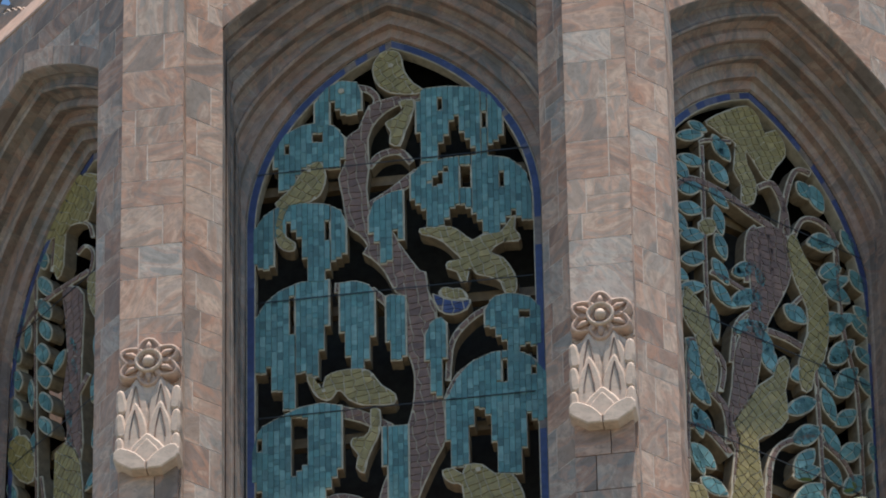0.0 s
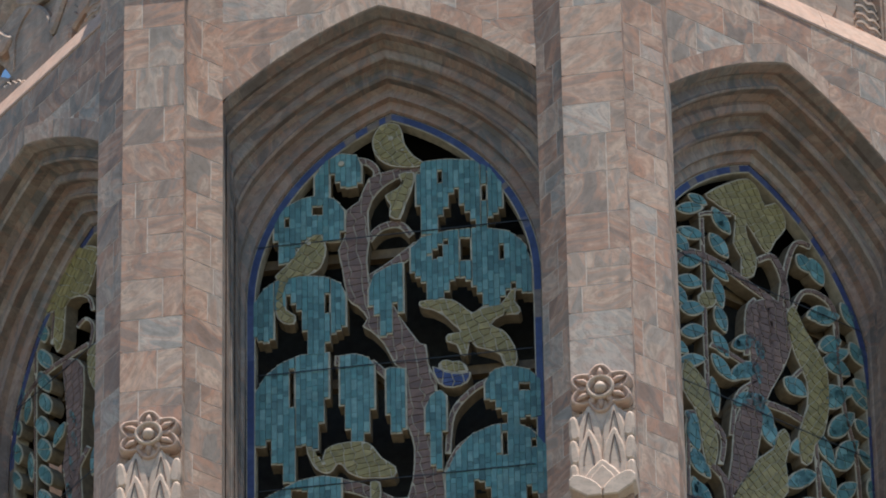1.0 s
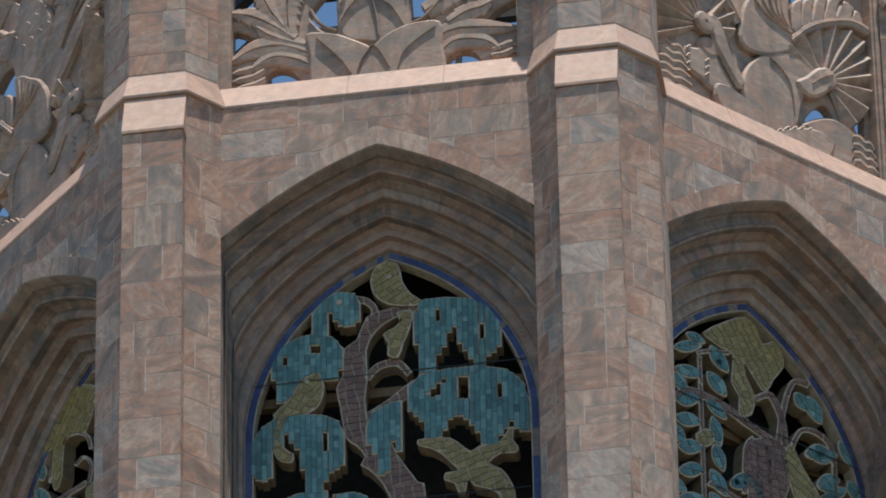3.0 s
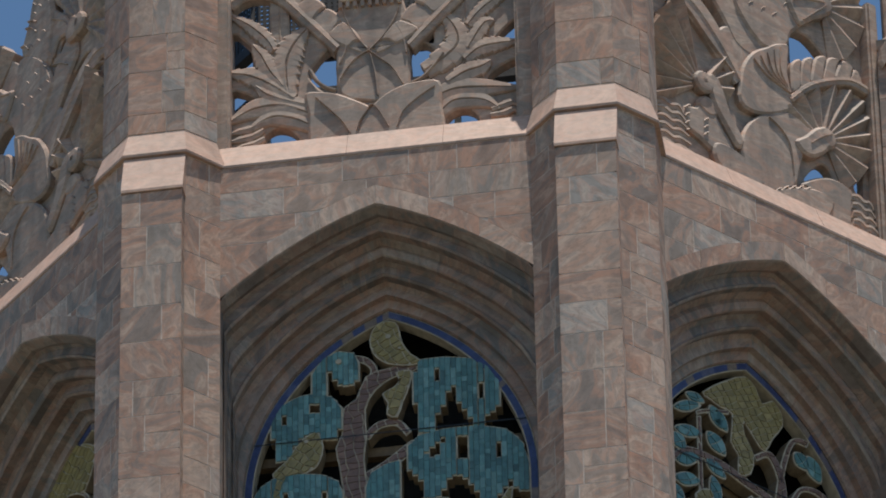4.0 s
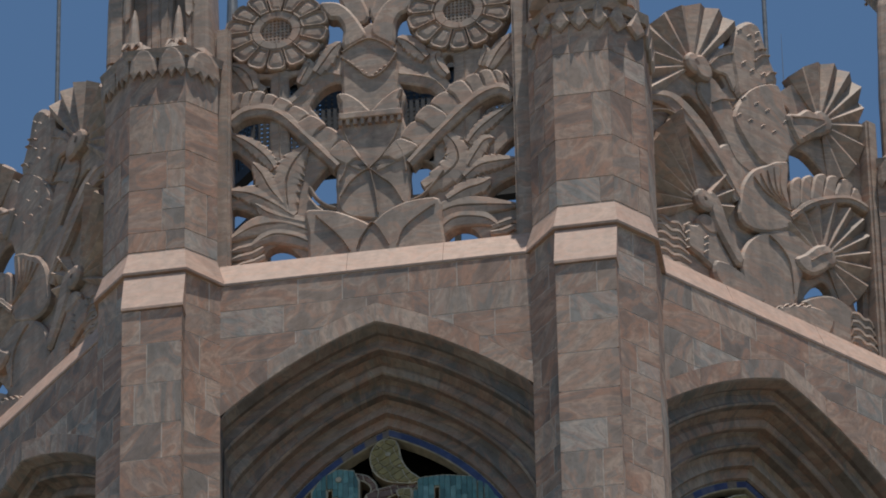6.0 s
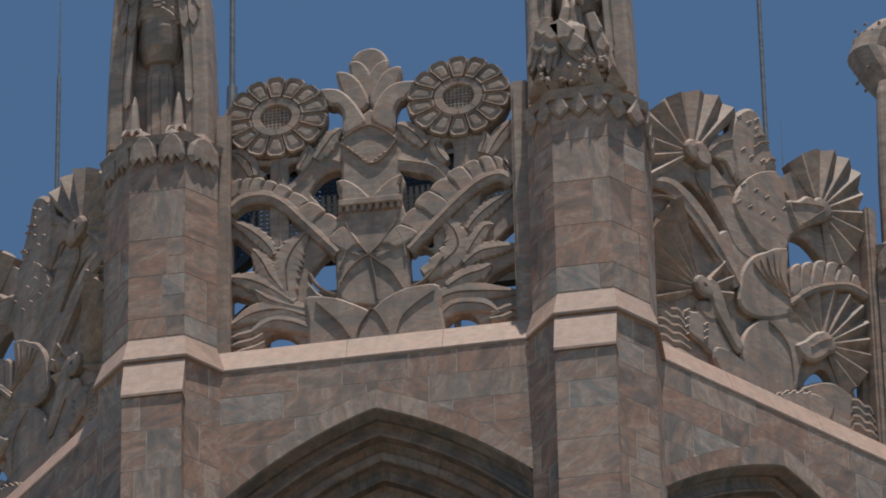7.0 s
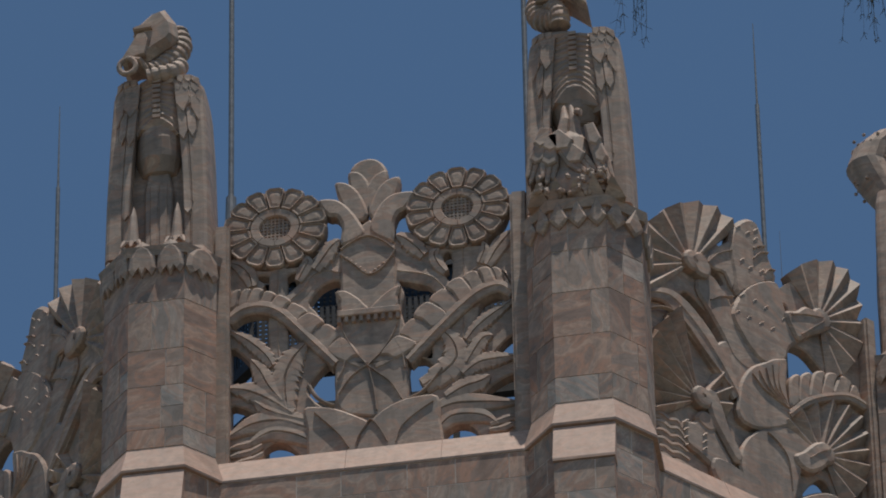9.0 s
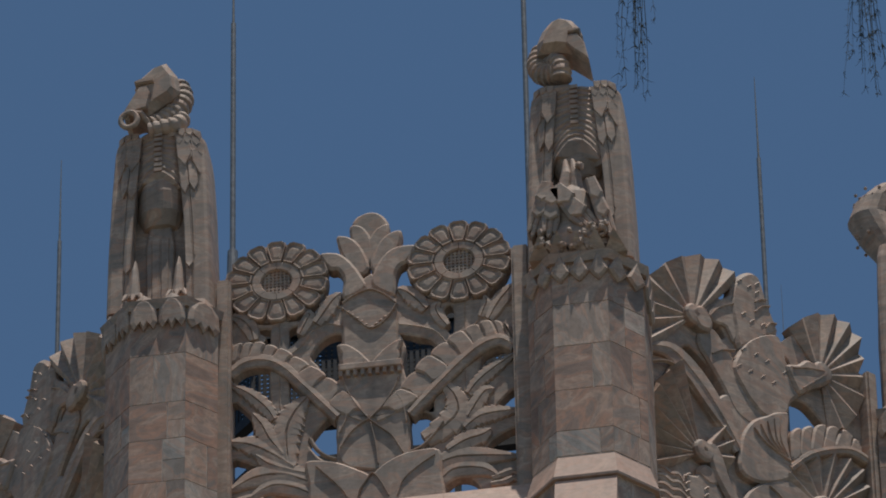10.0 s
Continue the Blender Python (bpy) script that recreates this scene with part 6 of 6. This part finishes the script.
    ringed(bm, [(at(*q)[0], y, at(*q)[1] + 0.8 * (y + 0.36)) for q, y in zip(throat, depth)], (0.145, 0.12), 10)
    ringed(bm, [(at(*q)[0], y, at(*q)[1]) for q, y in zip(bulge, (-0.26, -0.34, -0.37, -0.36))], (0.10, 0.12), 6)
    cx = -0.20 if chick else 0.02
    ring_of(bm, [[(cx + x * w, -0.16 + y * w, z) for x, y in ((-1, 0.6), (-1, -0.6), (-0.6, -0.85), (0.6, -0.85), (1, -0.6), (1, 0.6))] for z, w in ((2.48, 0.25), (2.53, 0.265), (2.60, 0.22))])
    if nape:
        loft(bm, [(0, 0.18, 2.6, 0.20, 0.2), (0, 0.34, 2.95, 0.25, 0.26), (0, 0.46, 3.25, 0.28, 0.28), (0, 0.38, 3.5, 0.26, 0.27), (0, 0.2, 3.7, 0.2, 0.24), (0, 0.08, 3.78, 0.1, 0.12)], power=2)
        for i in range(7):
            for j in range(9):
                a = radians(20 + 40 * j + 20 * (i % 2))
                z = 2.95 + 0.11 * i
                bmesh.ops.create_icosphere(bm, subdivisions=1, radius=0.024, matrix=Matrix.Translation((0.242 * math.cos(a), 0.40 + 0.245 * math.sin(a), z)))
    if not chick:
        # coiled snake held in the beak
        cx, cz = at(-50, 326)
        loop = [(cx + 0.095 * math.cos(a), -0.52, cz + 0.115 * math.sin(a)) for a in [radians(q) for q in range(60, 441, 20)]]
        tube(bm, loop + [(cx + 0.13, -0.50, cz + 0.10), (cx + 0.22, -0.44, cz - 0.02)], [0.034] * len(loop) + [0.04, 0.03], 9)
    else:
        # a young bird with spread wings over the nest at its feet
        loft(bm, [(0, -0.42, 0.02, 0.42, 0.15), (0, -0.43, 0.20, 0.38, 0.16), (0, -0.42, 0.40, 0.26, 0.13)], power=2.2)
        loft(bm, [(-0.03, -0.42, 0.30, 0.15, 0.12), (-0.03, -0.45, 0.60, 0.20, 0.14), (-0.03, -0.44, 0.82, 0.17, 0.12), (-0.03, -0.42, 0.95, 0.10, 0.09)], power=2.2)
        for a, b, c in (((-22, 110), (-16, 140), (-18, 168)), ((0, 108), (0, 140), (-6, 168))):
            tube(bm, [(at(*a)[0], -0.44, at(*a)[1]), (at(*b)[0], -0.46, at(*b)[1]), (at(*c)[0], -0.44, at(*c)[1])], [0.085, 0.062, 0.022], 10)
        tube(bm, [(at(6, 150)[0], -0.50, at(6, 150)[1]), (at(12, 146)[0], -0.53, at(12, 146)[1]), (at(14, 138)[0], -0.54, at(14, 138)[1])], [0.05, 0.035, 0.01], 8)
        for root, tip, wide, count in (((-50, 110), (-80, 24), 26, 3), ((-38, 98), (-50, 18), 26, 3), ((-32, 100), (36, 20), 34, 4), ((30, 108), (64, 4), 22, 3)):
            rx, rz = at(*root)
            tx, tz = at(*tip)
            lx, lz = tx - rx, tz - rz
            ln = math.hypot(lx, lz)
            nx, nz = -lz / ln, lx / ln
            w = wide * 0.0064
            for c in range(count):
                o0, o1 = w * (c / count - 0.5), w * ((c + 1) / count - 0.5)
                end = 1.0 - 0.10 * abs(c - count // 2)
                pts = [(rx + nx * o0 * 0.8, rz + nz * o0 * 0.8), (rx + lx * 0.55 + nx * o0 * 1.25, rz + lz * 0.55 + nz * o0 * 1.25), (rx + lx * end * 0.94 + nx * o0, rz + lz * end * 0.94 + nz * o0),
                       (rx + lx * end + nx * (o0 + o1) / 2, rz + lz * end + nz * (o0 + o1) / 2), (rx + lx * end * 0.94 + nx * o1, rz + lz * end * 0.94 + nz * o1), (rx + lx * 0.55 + nx * o1 * 1.25, rz + lz * 0.55 + nz * o1 * 1.25), (rx + nx * o1 * 0.8, rz + nz * o1 * 0.8)]
                plate(bm, pts, -0.60 + 0.012 * c, -0.44, 0.3, 0.012)
            for k in range(2):
                q = 0.10 + 0.30 * k
                pts = [(rx + lx * q0 + nx * o, rz + lz * q0 + nz * o) for q0, o in ((q - 0.16, -w * 0.4), (q + 0.14, -w * 0.55), (q + 0.24, 0.0), (q + 0.14, w * 0.55), (q - 0.16, w * 0.4))]
                plate(bm, pts, -0.635 + 0.018 * k, -0.5, 0.3, 0.02)
        rng = random.Random(5)
        for i in range(46):
            bmesh.ops.create_icosphere(bm, subdivisions=1, radius=rng.uniform(0.03, 0.06), matrix=Matrix.Translation((rng.uniform(-0.42, 0.42), rng.uniform(-0.60, -0.5), rng.uniform(-0.02, 0.26))) @ Matrix.Rotation(rng.uniform(0, 3), 4, "Y") @ Matrix.Diagonal((1.3, 1, 0.8, 1)))
        for i in range(5):
            x = -0.42 + 0.21 * i
            ring_of(bm, [[(x - 0.13, -0.50, -0.10), (x + 0.13, -0.50, -0.10), (x, -0.66, 0.12 + 0.05 * (i % 2))], [(x - 0.10, -0.36, -0.12), (x + 0.10, -0.36, -0.12), (x, -0.46, 0.10)]])
    if look_to * (1 if chick else -1) < 0:
        bmesh.ops.scale(bm, vec=(-1, 1, 1), verts=bm.verts)
    return tagged(new("vulture_statue", mesh_of("vulture_statue", bm, CARVED)), label, "statue", "vulture statues")


for k, side, h, chick, label in ((0, -1, -1, False, "tan stone vulture statue holding a snake on buttress"), (0, 1, 1, True, "tan stone vulture statue with young bird at feet"), (2, -1, 1, False, "tan stone vulture statue on the corner buttress")):
    st = vulture(h, chick, k == 2, label)
    st.matrix_world = facet(k) @ pose(2.42 * side - 0.03, 0.22 if k == 0 else 0.20, 3.40) @ Matrix.Diagonal((1.02, 1.0, 1.025, 1))


# ---- hanging moss of an oak near the camera, and the leaf tips of a nearer tree ----
MOSS = plain("grey_moss", (0.045, 0.048, 0.04), 0.95)
WOOD = plain("oak_bark", (0.09, 0.07, 0.055), 0.9)
LEAF = plain("oak_leaf", (0.05, 0.085, 0.02), 0.6, scale=30)


def strand(bm, rng, start, long, thick, wander):
    """One tangled strand that hangs and curls."""
    p = Vector(start)
    way = Vector((rng.uniform(-wander, wander) * 0.4, rng.uniform(-wander, wander) * 0.4, -1))
    path, radii = [tuple(p)], [thick]
    n = 12 if long > 0.1 else 4
    for i in range(n):
        way += Vector((rng.uniform(-wander, wander), rng.uniform(-wander, wander), rng.uniform(-0.3, 0.1)))
        way.normalize()
        p = p + way * (long / n)
        path.append(tuple(p)), radii.append(thick * (1 - 0.7 * (i + 1) / n))
    tube(bm, path, radii, 4)
    return path


branch = thing("oak_tree", pose(9.0, -59.0, 15.75), "bare-limbed oak draped with hanging moss", "tree")
bm = bmesh.new()
tube(bm, [(-1.2, 0.3, 0.05), (-0.5, 0.05, 0.0), (0.0, 0.05, 0.0), (0.6, 0.05, 0.0), (1.4, 0.2, 0.2), (6.0, 1.0, -1.0), (7.0, 1.0, -6.0), (7.2, 1.0, -15.75)], [0.02, 0.03, 0.035, 0.04, 0.06, 0.2, 0.35, 0.5], 8)
part("limb", bm, WOOD, branch)
for x, low, count in ((-0.185, 0.70, 7), (-0.165, 0.72, 6), (0.385, 0.86, 9), (0.405, 0.82, 8)):
    moss = tagged(new("hanging_moss"), "dark grey tuft of moss hanging from the branch", "moss", "moss tufts")
    moss.matrix_world = pose(9.0 + x, -58.95, 15.72)
    rng = random.Random(int(1000 + x * 100))
    bm = bmesh.new()
    for i in range(count):
        long = low * rng.uniform(0.70, 1.0)
        path = strand(bm, rng, (rng.uniform(-0.012, 0.012), rng.uniform(-0.012, 0.012), rng.uniform(-0.01, 0.02)), long, rng.uniform(0.0010, 0.0019), 0.06)
        for j in range(26):
            strand(bm, rng, path[rng.randrange(3, 13)], rng.uniform(0.012, 0.035), 0.001, 0.9)
    part("tuft", bm, MOSS, moss, kind="stuff")

tree = thing("tree", pose(9.0, -58.3, 0.0), "slender broadleaf tree with small green leaves", "tree")
bm = bmesh.new()
tube(bm, [(0.1, 0.3, 0.0), (0.0, 0.2, 4.0), (-0.1, 0.1, 8.0), (0.05, 0.0, 11.2)], [0.22, 0.17, 0.11, 0.03], 12)
for tip in ((-1.20, -0.74, 11.83), (0.16, -0.55, 11.80), (0.30, -0.55, 11.81), (-0.5, 0.4, 11.0), (0.7, 0.5, 11.0)):
    tube(bm, [(-0.05, 0.1, 7.5), (tip[0] * 0.5, tip[1] * 0.5, 9.8), tip], [0.08, 0.04, 0.008], 8)
part("trunk", bm, WOOD, tree)
bm = bmesh.new()
rng = random.Random(9)
for tip, count in (((-1.20, -0.745, 11.84), 7), ((0.14, -0.55, 11.82), 26), ((0.25, -0.55, 11.83), 30), ((0.33, -0.55, 11.83), 26), ((-0.5, 0.4, 10.8), 160), ((0.7, 0.5, 10.8), 160), ((0.0, 0.2, 10.4), 260)):
    spread = 0.035 if count < 10 else 0.06 if count < 40 else 0.6
    for i in range(count):
        p = Vector(tip) + Vector((rng.gauss(0, spread), rng.gauss(0, spread), -abs(rng.gauss(0, spread)) + 0.03 * (count < 40)))
        a = Matrix.Rotation(rng.uniform(0, 6.3), 3, "Z") @ Matrix.Rotation(rng.uniform(-0.9, 0.9), 3, "X")
        s = rng.uniform(0.5, 1.0) * (0.022 if count < 40 else 0.06)
        line = [(-1, 0, 0), (-0.3, 0.32, 0.06), (0.4, 0.3, 0.06), (1, 0, -0.05), (0.4, -0.3, 0.06), (-0.3, -0.32, 0.06)]
        bm.faces.new([bm.verts.new(p + a @ (Vector(q) * s)) for q in line])
part("crown", bm, LEAF, tree, kind="stuff")
